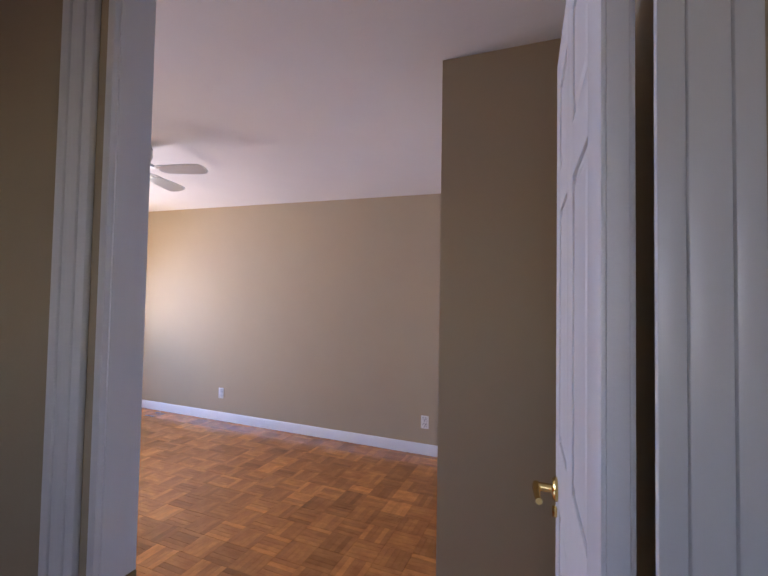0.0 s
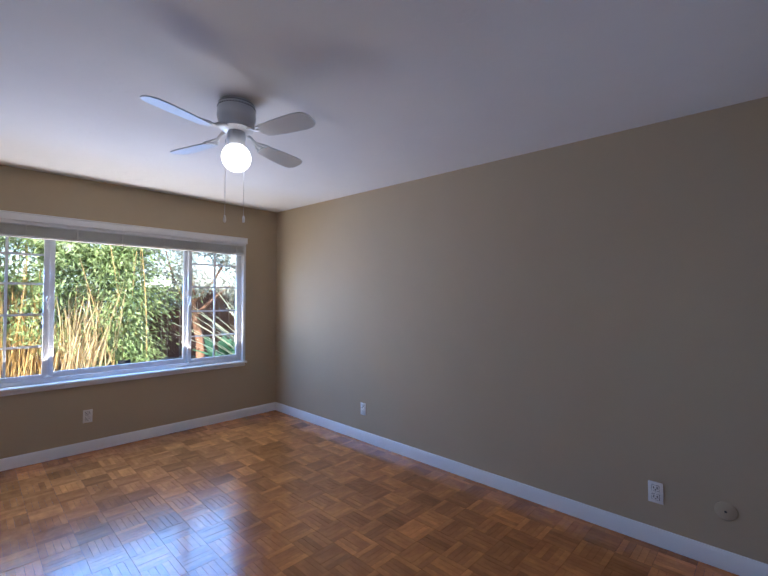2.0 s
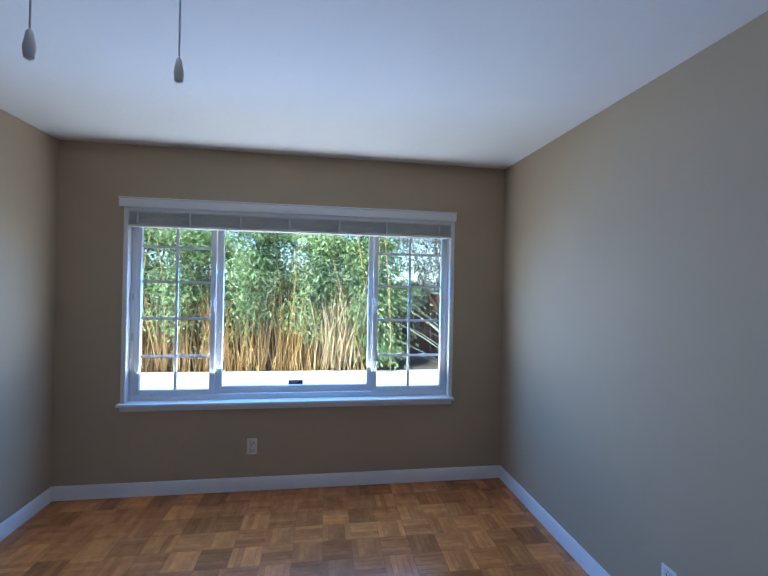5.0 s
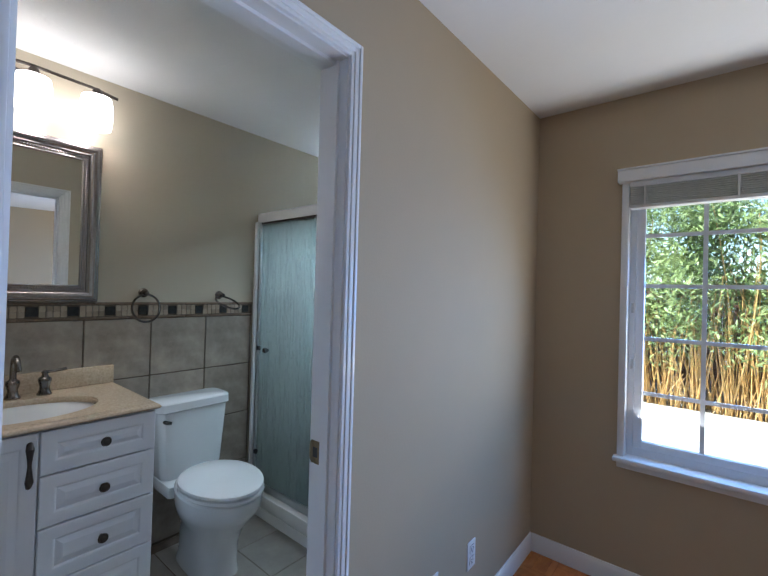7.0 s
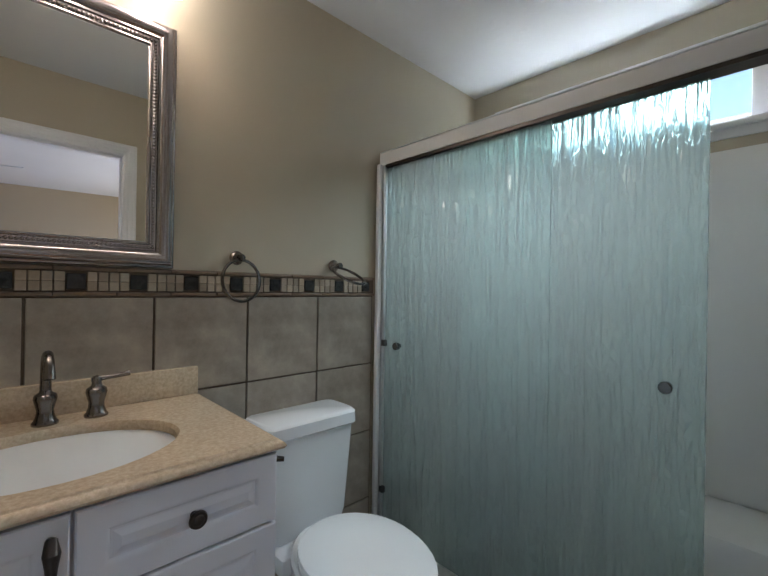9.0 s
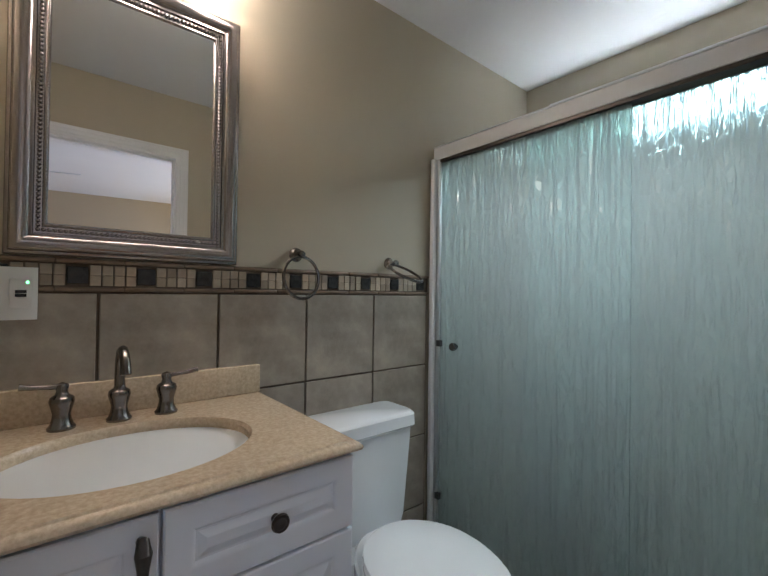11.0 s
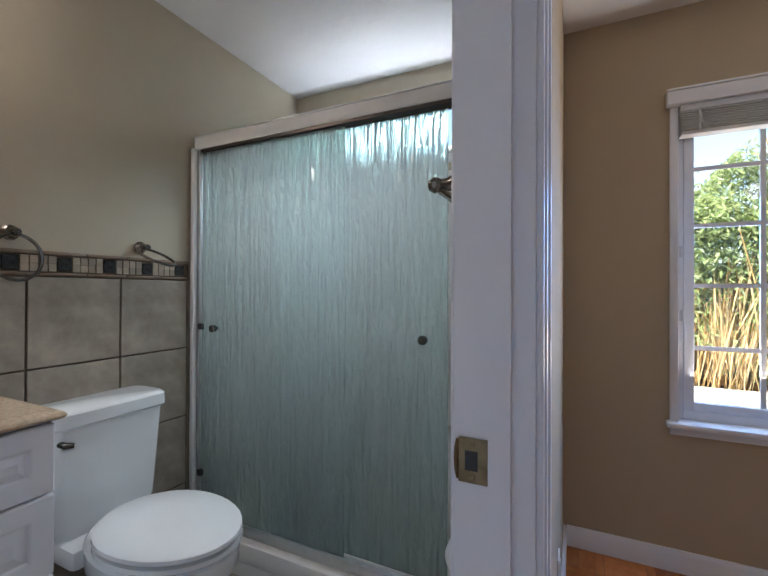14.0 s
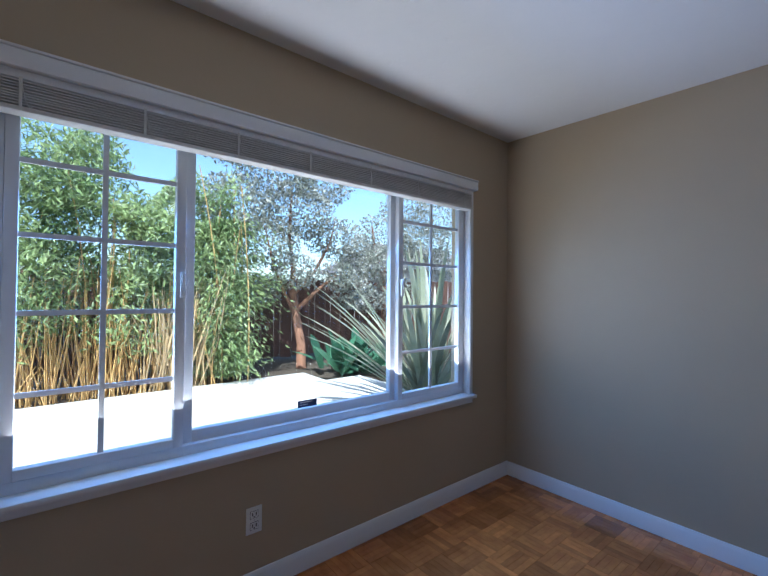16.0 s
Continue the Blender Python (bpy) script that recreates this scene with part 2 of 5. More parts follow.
def parquet(name):
    """Oiled oak: each square has its own tone, each finger a little more, with grain and a soft gloss."""
    m = mat(name, (0.60, 0.215, 0.054), 0.22, var=0.35, scale=9, bump=0.08, bscale=60, island=0.20, coat=0.25, dark=(0.38, 0.122, 0.03), stretch=(1, 1.6, 1))
    n, l = m.node_tree.nodes, m.node_tree.links
    b = n["Principled BSDF"]
    ge = n.new("ShaderNodeNewGeometry")
    off = n.new("ShaderNodeVectorMath")
    off.operation = "ADD"
    off.inputs[1].default_value = (0, 0, 0.08)
    sn = n.new("ShaderNodeVectorMath")
    sn.operation = "SNAP"
    sn.inputs[1].default_value = (0.165, 0.165, 0.165)
    wh = n.new("ShaderNodeTexWhiteNoise")
    wh.noise_dimensions = "3D"
    l.new(ge.outputs["Position"], off.inputs[0])
    l.new(off.outputs[0], sn.inputs[0])
    l.new(sn.outputs[0], wh.inputs["Vector"])
    mr = n.new("ShaderNodeMapRange")
    mr.inputs["To Min"].default_value, mr.inputs["To Max"].default_value = 0.74, 1.28
    l.new(wh.outputs["Value"], mr.inputs["Value"])
    hs = n.new("ShaderNodeHueSaturation")
    l.new(b.inputs["Base Color"].links[0].from_socket, hs.inputs["Color"])
    l.new(mr.outputs["Result"], hs.inputs["Value"])
    l.new(hs.outputs["Color"], b.inputs["Base Color"])
    return m


WOOD = parquet("golden parquet oak")
UNDER = mat("dark parquet joint", (0.12, 0.055, 0.022), 0.7)
CONCRETE = mat("pale concrete patio", (0.62, 0.59, 0.54), 0.85, var=0.12, scale=2, bump=0.2, bscale=60)
SOIL = mat("dark mulch soil", (0.10, 0.075, 0.05), 0.95, var=0.5, scale=12, bump=0.8, bscale=30)
FENCEWOOD = mat("red-brown fence boards", (0.17, 0.085, 0.06), 0.8, var=0.4, scale=5, stretch=(4, 4, 0.6), island=0.25)
CANE = mat("yellow bamboo cane", (0.74, 0.46, 0.18), 0.45, var=0.45, scale=5, island=0.35, dark=(0.42, 0.27, 0.10))
BAMBOOLEAF = leafy("bamboo leaves", (0.44, 0.50, 0.22), (0.17, 0.26, 0.09))
OLIVELEAF = leafy("grey-green leaves", (0.50, 0.48, 0.42), (0.20, 0.22, 0.15))
HOSTALEAF = leafy("broad green leaves", (0.10, 0.24, 0.14), (0.05, 0.14, 0.07))
FLAXLEAF = leafy("flax leaves", (0.58, 0.56, 0.40), (0.24, 0.29, 0.17))
BARK = mat("reddish bark", (0.44, 0.22, 0.13), 0.9, var=0.45, scale=9, bump=0.8, bscale=22, stretch=(1, 1, 0.3))
STUCCO = mat("pale stucco", (0.55, 0.52, 0.48), 0.9, var=0.08, scale=3, bump=0.3, bscale=40)
ROOFING = mat("grey roof shingle", (0.18, 0.17, 0.17), 0.9, var=0.3, scale=9)


# ---- mesh helpers ----
def box(bm, x0, y0, z0, x1, y1, z1, bev=0.0):
    r = bmesh.ops.create_cube(bm, size=1, matrix=Matrix.Translation(((x0 + x1) / 2, (y0 + y1) / 2, (z0 + z1) / 2)) @ Matrix.Diagonal((abs(x1 - x0), abs(y1 - y0), abs(z1 - z0), 1)))
    if bev:
        es = list({e for v in r["verts"] for e in v.link_edges})
        bmesh.ops.bevel(bm, geom=es, offset=bev, segments=2, affect="EDGES", profile=0.5)
    return bm


def B(*boxes, bev=0.0):
    bm = bmesh.new()
    for b in boxes:
        box(bm, *b, bev=bev)
    return bm


def lathe(profile, seg=24, bm=None, m=None):
    """Turns (radius, height) pairs about z."""
    bm = bm or bmesh.new()
    m = m or Matrix()
    rings = []
    for r, z in profile:
        rings.append([bm.verts.new(m @ Vector((r * math.cos(2 * math.pi * i / seg), r * math.sin(2 * math.pi * i / seg), z))) for i in range(seg)] if r > 1e-6 else [bm.verts.new(m @ Vector((0, 0, z)))])
    for a, b in zip(rings, rings[1:]):
        for i in range(seg):
            j = (i + 1) % seg
            f = [a[i], a[j], b[j], b[i]] if len(a) > 1 and len(b) > 1 else ([a[0], b[j], b[i]] if len(a) == 1 else [a[i], a[j], b[0]])
            if len(set(f)) > 2:
                bm.faces.new(f)
    bmesh.ops.recalc_face_normals(bm, faces=bm.faces)
    return bm


def tube(points, radii, seg=10, bm=None):
    """A round bar along points, capped."""
    bm = bm or bmesh.new()
    pts = [Vector(p) for p in points]
    if not isinstance(radii, (list, tuple)):
        radii = [radii] * len(pts)
    rings = []
    up = None
    for i, p in enumerate(pts):
        d = (pts[min(i + 1, len(pts) - 1)] - pts[max(i - 1, 0)]).normalized()
        if up is None:
            up = d.orthogonal().normalized()
        up = (up - d * up.dot(d)).normalized()
        side = d.cross(up)
        rings.append([bm.verts.new(p + radii[i] * (math.cos(2 * math.pi * k / seg) * up + math.sin(2 * math.pi * k / seg) * side)) for k in range(seg)])
    for a, b in zip(rings, rings[1:]):
        for k in range(seg):
            bm.faces.new([a[k], a[(k + 1) % seg], b[(k + 1) % seg], b[k]])
    bm.faces.new(rings[0][::-1])
    bm.faces.new(rings[-1])
    bmesh.ops.recalc_face_normals(bm, faces=bm.faces)
    return bm


def loft(rings, cap=True):
    """Skins closed rings of equally many points."""
    bm = bmesh.new()
    vs = [[bm.verts.new(p) for p in r] for r in rings]
    n = len(vs[0])
    for a, b in zip(vs, vs[1:]):
        for k in range(n):
            bm.faces.new([a[k], a[(k + 1) % n], b[(k + 1) % n], b[k]])
    if cap:
        bm.faces.new(vs[0][::-1])
        bm.faces.new(vs[-1])
    bmesh.ops.recalc_face_normals(bm, faces=bm.faces)
    return bm


def mesh_of(name, bm, material, smooth=40):
    me = bpy.data.meshes.new(name)
    bm.to_mesh(me)
    bm.free()
    me.materials.append(material)
    if smooth:
        me.shade_smooth()
        me.set_sharp_from_angle(angle=radians(smooth))
    return me


def part(name, bm, material, parent, label="", smooth=40):
    ob = new(name, mesh_of(name, bm, material, smooth))
    ob.parent = parent
    if label:
        tagged(ob, label)
    return ob


def thing(name, loc, label, category, group="", rz=0.0):
    ob = new(name)
    ob.matrix_basis = pose(*loc, 0, 0, rz)
    ob.empty_display_size = 0.1
    return tagged(ob, label, category, group)


def single(name, bm, material, loc, label, category, group="", rz=0.0):
    ob = new(name, mesh_of(name, bm, material))
    ob.matrix_basis = pose(*loc, 0, 0, rz)
    return tagged(ob, label, category, group)


def structure(name, bm, material, label, category, smooth=30):
    return tagged(new(name, mesh_of(name, bm, material, smooth)), label, category, kind="structure")


# ---- large structure ----
H, YN, YB, XE, XB = 2.44, 3.20, -1.575, 5.16, 2.37
WY0, WY1, WZ0, WZ1 = 0.44, 2.77, 0.645, 2.02
BWY0, BWY1, BWZ0, BWZ1 = -1.40, -0.28, 1.955, 2.29
structure("wall_west", B((-0.16, -1.75, -0.15, 0, 3.36, WZ0), (-0.16, -1.75, WZ0, 0, -1.575, H), (-0.16, WY1, WZ0, 0, 3.36, H), (-0.16, -0.105, WZ0, 0, WY0, H),
                         (-0.16, WY0, WZ1, 0, WY1, H), (-0.16, -1.575, WZ0, 0, -0.105, BWZ0), (-0.16, -1.575, BWZ1, 0, -0.105, H), (-0.16, -1.575, BWZ0, 0, BWY0, BWZ1), (-0.16, BWY1, BWZ0, 0, -0.105, BWZ1)), TAN,
          "tan painted wall with the wide garden window", "wall")
structure("wall_north", B((0, YN, -0.15, XE, YN + 0.15, H)), TAN, "long plain tan painted bedroom wall", "wall")
structure("wall_south", B((0, -0.105, -0.15, 1.53, 0, H), (1.53, -0.105, 2.085, 2.24, 0, H), (2.24, -0.105, -0.15, 3.0, 0, H)), TAN, "tan painted wall with the bathroom doorway", "wall")
structure("wall_entry", B((3.0, 0.08, -0.15, 4.345, 0.145, H), (4.345, 0.08, 2.085, 5.083, 0.145, H), (5.083, 0.08, -0.15, 6.2, 0.145, H)), TAN, "tan painted wall round the bedroom door", "wall")
structure("wall_east", B((XE, 0.145, -0.15, XE + 0.12, YN + 0.15, H)), TAN, "tan painted wall behind the bedroom door", "wall")
structure("wall_closet", B((4.57, 1.24, 0, XE, 1.34, H), (4.57, 1.34, 0, 4.67, 1.48, H), (4.57, 1.48, 2.06, 4.67, 3.08, H), (4.57, 3.08, 0, 4.67, YN, H)), TAN, "tan painted closet wall jutting into the room", "wall")
structure("wall_bath_south", B((-0.16, YB - 0.12, -0.15, XB + 0.1, YB, H)), BATHTAN, "beige painted bathroom wall above a tiled wainscot", "wall")
structure("wall_bath_east", B((XB, YB, -0.15, XB + 0.1, -0.105, H)), BATHTAN, "plain beige bathroom wall", "wall")
structure("wall_bath_north", B((0, -0.112, 0, 1.53, -0.106, H), (2.24, -0.112, 0, XB, -0.106, H), (1.53, -0.112, 2.085, 2.24, -0.106, H)), BATHTAN, "beige bathroom side of the doorway wall", "wall")
structure("wall_bath_west", B((0.001, YB, 0, 0.006, BWY0, H), (0.001, BWY1, 0, 0.006, -0.112, H), (0.001, BWY0, 0, 0.006, BWY1, BWZ0), (0.001, BWY0, BWZ1, 0.006, BWY1, H)), BATHTAN, "beige wall above the shower", "wall")
structure("wall_hall", B((2.9, -1.7, -0.15, 3.0, 0.08, H), (3.0, -1.7, -0.15, 4.6, -1.6, H), (5.2, -1.7, -0.15, 6.2, -1.6, H), (4.6, -1.7, -0.15, 5.2, -1.6, 1.3), (4.6, -1.7, 1.9, 5.2, -1.6, H), (6.2, -1.7, -0.15, 6.3, 0.18, H)), TAN, "plain tan hallway walls with a window opening", "wall")
SLOPE = 0.025
structure("ceiling", loft([[(-0.16, -0.05, H + 0.002), (5.30, -0.05, H - 0.022 * 5.30), (5.30, 3.36, H - SLOPE * 5.30), (-0.16, 3.36, H + 0.002)], [(-0.16, -0.05, H + 0.1), (5.30, -0.05, H + 0.1), (5.30, 3.36, H + 0.1), (-0.16, 3.36, H + 0.1)]]), CEIL, "white ceiling with a hand-trowelled texture", "ceiling")
structure("ceiling_bath", B((-0.16, -1.75, H, 2.9, -0.05, H + 0.1), (2.9, -1.75, H, 6.3, -0.05, H + 0.1), (5.30, -0.05, H, 6.3, 0.3, H + 0.1)), CEIL, "flat white bathroom and hallway ceiling", "ceiling")
# unseen slab over the house, added to hold back sky light
structure("roof", B((-0.75, -2.2, H + 0.14, 7.0, 4.0, H + 0.24)), ROOFING, "unseen flat grey roof with a short overhang, added to limit sky light", "roof")
structure("floor_hall", B((3.0, -1.6, -0.15, 6.2, 0.08, 0.0)), WOOD, "wooden hallway floor", "floor")
structure("floor_bath", B((0, YB, -0.15, XB, -0.0, -0.004)), GROUT, "grey tiled bathroom floor", "floor")


# ---- trim ----
def board_run(bm, x0, y0, x1, y1, nx, ny, h=0.095, t=0.014):
    """A baseboard with an eased top, along a wall whose inward normal is (nx, ny)."""
    prof = [(0, 0.001), (t, 0.001), (t, h - 0.022), (t * 0.75, h - 0.010), (t * 0.45, h), (0, h)]
    for a, b in ((Vector((x0, y0, 0)), Vector((x1, y1, 0))),):
        r = [[p + Vector((nx * d, ny * d, z)) for d, z in prof] for p in (a, b)]
        vs = [[bm.verts.new(q) for q in s_] for s_ in r]
        for k in range(6):
            bm.faces.new([vs[0][k], vs[0][(k + 1) % 6], vs[1][(k + 1) % 6], vs[1][k]])
        bm.faces.new(vs[0])
        bm.faces.new(vs[1][::-1])
    bmesh.ops.recalc_face_normals(bm, faces=bm.faces)


bm = bmesh.new()
for run in ((0.001, 0.014, 0.001, YN - 0.014, 1, 0), (0.001, YN - 0.001, 4.57, YN - 0.001, 0, -1), (0.001, 0.001, 1.468, 0.001, 0, 1), (2.302, 0.001, 3.0, 0.001, 0, 1),
            (3.0, 0.146, 4.28, 0.146, 0, 1), (4.569, 1.24, 4.569, 1.41, -1, 0), (4.569, 3.15, 4.569, YN - 0.014, -1, 0), (4.57, 1.239, XE, 1.239, 0, -1), (XE - 0.001, 0.16, XE - 0.001, 1.226, -1, 0)):
    board_run(bm, *run)
structure("baseboard", bm, WHITE, "white painted baseboard with an eased top edge", "baseboard")


def casing(bm, a0, a1, top, w, face, out, axis, z0=0.001):
    """Moulded casing round an opening a0..a1: flat band and raised outer bead, on the wall face `face`, proud by out."""
    for lo, hi, d in ((0.0, 0.30, 0.6), (0.30, 0.72, 0.8), (0.72, 1.0, 1.0)):
        for p, q, z, zz in ((a0 - w * hi, a0 - w * lo, z0, top + w * hi), (a1 + w * lo, a1 + w * hi, z0, top + w * hi), (a0 - w * lo, a1 + w * lo, top + w * lo, top + w * hi)):
            if axis == "x":
                box(bm, p, face, z, q, face + out * d, zz, bev=0.002)
            else:
                box(bm, face, p, z, face + out * d, q, zz, bev=0.002)


bm = B((1.53, -0.110, 0.001, 1.544, 0.001, 2.085), (2.22, -0.112, 0.001, 2.24, 0.001, 2.085), (1.544, -0.112, 2.065, 2.22, 0.001, 2.085),
       (1.544, -0.060, 0.001, 1.553, -0.03, 2.065), (2.21, -0.075, 0.001, 2.22, -0.04, 2.065), (1.553, -0.075, 2.055, 2.21, -0.04, 2.065))
casing(bm, 1.540, 2.224, 2.070, 0.038, 0.0005, 0.018, "x")
casing(bm, 1.532, 2.232, 2.072, 0.055, -0.1125, -0.010, "x")
structure("door_frame_bath", bm, WHITE, "white painted frame and casing of the bathroom doorway", "door frame")
bm = B((4.345, 0.079, 0.001, 4.360, 0.146, 2.085), (5.068, 0.079, 0.001, 5.083, 0.146, 2.085), (4.360, 0.079, 2.067, 5.068, 0.146, 2.085),
       (4.360, 0.088, 0.001, 4.363, 0.116, 2.067))
casing(bm, 4.328, 5.054, 2.073, 0.068, 0.0795, -0.018, "x")
casing(bm, 4.350, 5.076, 2.073, 0.060, 0.1455, 0.006, "x")
structure("door_frame_entry", bm, WHITE, "white painted frame and casing of the bedroom door", "door frame")
bm = B((4.572, 1.48, 0.001, 4.668, 1.50, 2.06), (4.572, 3.06, 0.001, 4.668, 3.08, 2.06), (4.572, 1.50, 2.04, 4.668, 3.06, 2.06))
casing(bm, 1.49, 3.07, 2.05, 0.06, 4.5695, -0.016, "y")
structure("door_frame_closet", bm, WHITE, "white painted frame of the closet opening", "door frame")


# ---- doors ----
def panel_door(name, loc, rz, w, label, handle_z=None, hinge_side=1):
    """A six-panel door; local x runs from the hinge to the latch, y is its thickness."""
    d = thing(name, loc, label, "door", rz=rz)
    d["kind"] = "structure"
    hgt, t = 2.03, 0.035
    part("door_leaf", B((0, -t / 2 + 0.006, 0.01, w, t / 2 - 0.006, hgt)), DOORWHITE, d)
    st = 0.105
    mid = w / 2
    rails = ((0.01, 0.22), (0.86, 1.02), (1.60, 1.70), (hgt - 0.11, hgt))
    for side in (-1, 1):
        y0, y1 = sorted((side * (t / 2 - 0.006), side * t / 2))
        bm = bmesh.new()
        for x0, x1 in ((0, st), (mid - 0.05, mid + 0.05), (w - st, w)):
            box(bm, x0, y0, 0.01, x1, y1, hgt, bev=0.0015)
        for a, b in rails:
            for x0, x1 in ((st, mid - 0.05), (mid + 0.05, w - st)):
                box(bm, x0, y0, a, x1, y1, b, bev=0.0015)
        part("door_rails", bm, DOORWHITE, d)
        for (_, a), (b, _) in zip(rails, rails[1:]):
            for x0, x1 in ((st, mid - 0.05), (mid + 0.05, w - st)):
                g = 0.028
                f = side * (t / 2 - 0.006)
                e = side * (t / 2 - 0.001)
                part("raised_panel", loft([[(x0 + 0.008, f, a + 0.008), (x1 - 0.008, f, a + 0.008), (x1 - 0.008, f, b - 0.008), (x0 + 0.008, f, b - 0.008)],
                                           [(x0 + g, e, a + g), (x1 - g, e, a + g), (x1 - g, e, b - g), (x0 + g, e, b - g)]]), DOORWHITE, d, smooth=0)
    return d


entry = panel_door("door_1", (5.044, 0.198, 0), 93.0, 0.70, "white six-panel door standing open on brass levers")
for s_ in (1, -1):
    hb = lathe([(0.0, 0.0), (0.030, 0.0), (0.030, 0.006), (0.024, 0.012), (0.011, 0.014), (0.011, 0.055), (0.0, 0.057)], 20, m=Matrix.Translation((0.64, s_ * 0.0178, 0.885)) @ Matrix.Rotation(radians(-90 * s_), 4, "X"))
    hl = part("door_handle", hb, BRASS, entry, "polished brass lever handle")
    part("lever", tube([(0.652, s_ * 0.068, 0.885), (0.63, s_ * 0.069, 0.885), (0.595, s_ * 0.068, 0.884), (0.56, s_ * 0.064, 0.882)], [0.010, 0.0105, 0.008, 0.0085]), BRASS, hl)
part("privacy_button", B((0.632, 0.018, 0.815, 0.648, 0.030, 0.84), bev=0.003), BRASS, entry)
bath_door = panel_door("door_2", (2.232, -0.130, 0), -88.5, 0.66, "white six-panel bathroom door swung open into the room")
part("hinge", B((-0.004, -0.02, 1.80, 0.0, 0.018, 1.89)), AGEDBRASS, bath_door, "aged brass hinge leaf")


def strike(name, loc, rz, label):
    s_ = thing(name, loc, label, "strike plate", "strike plates on the jambs", rz=rz)
    part("plate", B((-0.001, -0.0195, -0.032, 0.0018, 0.024, 0.032), bev=0.0008), AGEDBRASS, s_)
    part("lip", tube([(-0.002, -0.0205, -0.028), (-0.001, -0.023, -0.015), (-0.0008, -0.0238, 0.0), (-0.001, -0.023, 0.015), (-0.002, -0.0205, 0.028)], 0.0036, 8), AGEDBRASS, s_, "dark rounded strike lip")
    part("bolt_hole", B((0.0012, -0.010, -0.014, 0.0024, 0.008, 0.014)), DARK, s_)
    for z in (-0.024, 0.024):
        part("screw", B((0.0015, -0.004, z - 0.004, 0.003, 0.004, z + 0.004), bev=0.001), AGEDBRASS, s_)
    return s_


strike("strike_plate", (1.5455, -0.083, 0.965), 0, "aged brass strike plate on the bathroom door jamb")
strike("strike_plate", (4.3605, 0.122, 0.895), 0, "aged brass strike plate on the bedroom door jamb")
single("hinge_leaf", B((-0.003, -0.017, -0.045, 0.001, 0.017, 0.045), bev=0.001), AGEDBRASS, (2.2185, -0.092, 1.83), "aged brass hinge leaf on the white jamb", "hinge")
cd = thing("closet_door", (4.61, 1.50, 0.0), "white flush sliding closet door", "closet door")
part("door_leaf", B((0, 0, 0.012, 0.03, 0.80, 2.035), bev=0.002), DOORWHITE, cd)
copy_thing(cd, pose(4.645, 2.26, 0))

# ---- garden window ----
win = thing("window_1", (0, 0, 0), "wide white vinyl slider window with gridded side sashes", "window")
win["kind"] = "structure"
FX0, FX1 = -0.105, -0.045
part("window_frame", B((FX0, WY0, WZ0, FX1, WY0 + 0.04, WZ1), (FX0, WY1 - 0.03, WZ0, FX1, WY1, WZ1), (FX0, WY0 + 0.04, WZ0, FX1, WY1 - 0.03, WZ0 + 0.04), (FX0, WY0 + 0.04, WZ1 - 0.04, FX1, WY1 - 0.03, WZ1), bev=0.002), VINYL, win)
part("window_casing", B((-0.044, WY0 - 0.02, WZ0, 0.012, WY0 + 0.012, WZ1), (-0.044, WY1 - 0.012, WZ0, 0.012, WY1 + 0.02, WZ1), bev=0.003), WHITE, win)


def sash(y0, y1, z0, z1, x, w, grid):
    """A sash of the slider: four rails, glass, and a colonial grid when asked."""
    s_ = part("sash", B((x - 0.02, y0, z0, x + 0.015, y0 + w, z1), (x - 0.02, y1 - w, z0, x + 0.015, y1, z1), (x - 0.02, y0 + w, z0, x + 0.015, y1 - w, z0 + w), (x - 0.02, y0 + w, z1 - w, x + 0.015, y1 - w, z1), bev=0.003), VINYL, win)
    p = part("pane", B((x - 0.006, y0 + w * 0.9, z0 + w * 0.9, x - 0.002, y1 - w * 0.9, z1 - w * 0.9)), GLASS, s_, smooth=0)
    p.visible_shadow = False
    if grid:
        c = (y0 + y1) / 2
        part("grid_bar", B((x - 0.009, c - 0.009, z0 + w, x + 0.002, c + 0.009, z1 - w)), VINYL, s_)
        for z in (0.959, 1.230, 1.491, 1.739):
            part("grid_bar", B((x - 0.008, y0 + w, z - 0.009, x + 0.001, c - 0.009, z + 0.009), (x - 0.008, c + 0.009, z - 0.009, x + 0.001, y1 - w, z + 0.009)), VINYL, s_)
    return s_


sash(WY0 + 0.041, 1.022, WZ0 + 0.041, WZ1 - 0.041, -0.055, 0.036, True)
sash(2.168, WY1 - 0.031, WZ0 + 0.041, WZ1 - 0.041, -0.055, 0.036, True)
mid_sash = sash(1.012, 2.186, WZ0 + 0.036, WZ1 - 0.041, -0.088, 0.052, False)
for y, z in ((1.010, 1.335), (2.190, 1.345)):
    part("sash_latch", B((-0.040, y - 0.009, z - 0.05, -0.022, y + 0.009, z + 0.05), (-0.022, y - 0.006, z - 0.005, -0.014, y + 0.006, z + 0.045), bev=0.003), VINYL, win)
for y, z in ((0.468, 1.38), (0.468, 1.10)):
    part("tilt_knob", B((-0.044, y - 0.006, z - 0.025, -0.036, y + 0.006, z + 0.025), bev=0.002), ALU, win)
part("sticker", B((-0.0715, 1.545, 0.742, -0.0705, 1.650, 0.775)), STICKER, mid_sash, "dark blue alarm sticker on the glass")
part("sticker_print", B((-0.0702, 1.555, 0.764, -0.0698, 1.625, 0.768), (-0.0702, 1.555, 0.752, -0.0698, 1.600, 0.756)), PLASTIC, mid_sash)
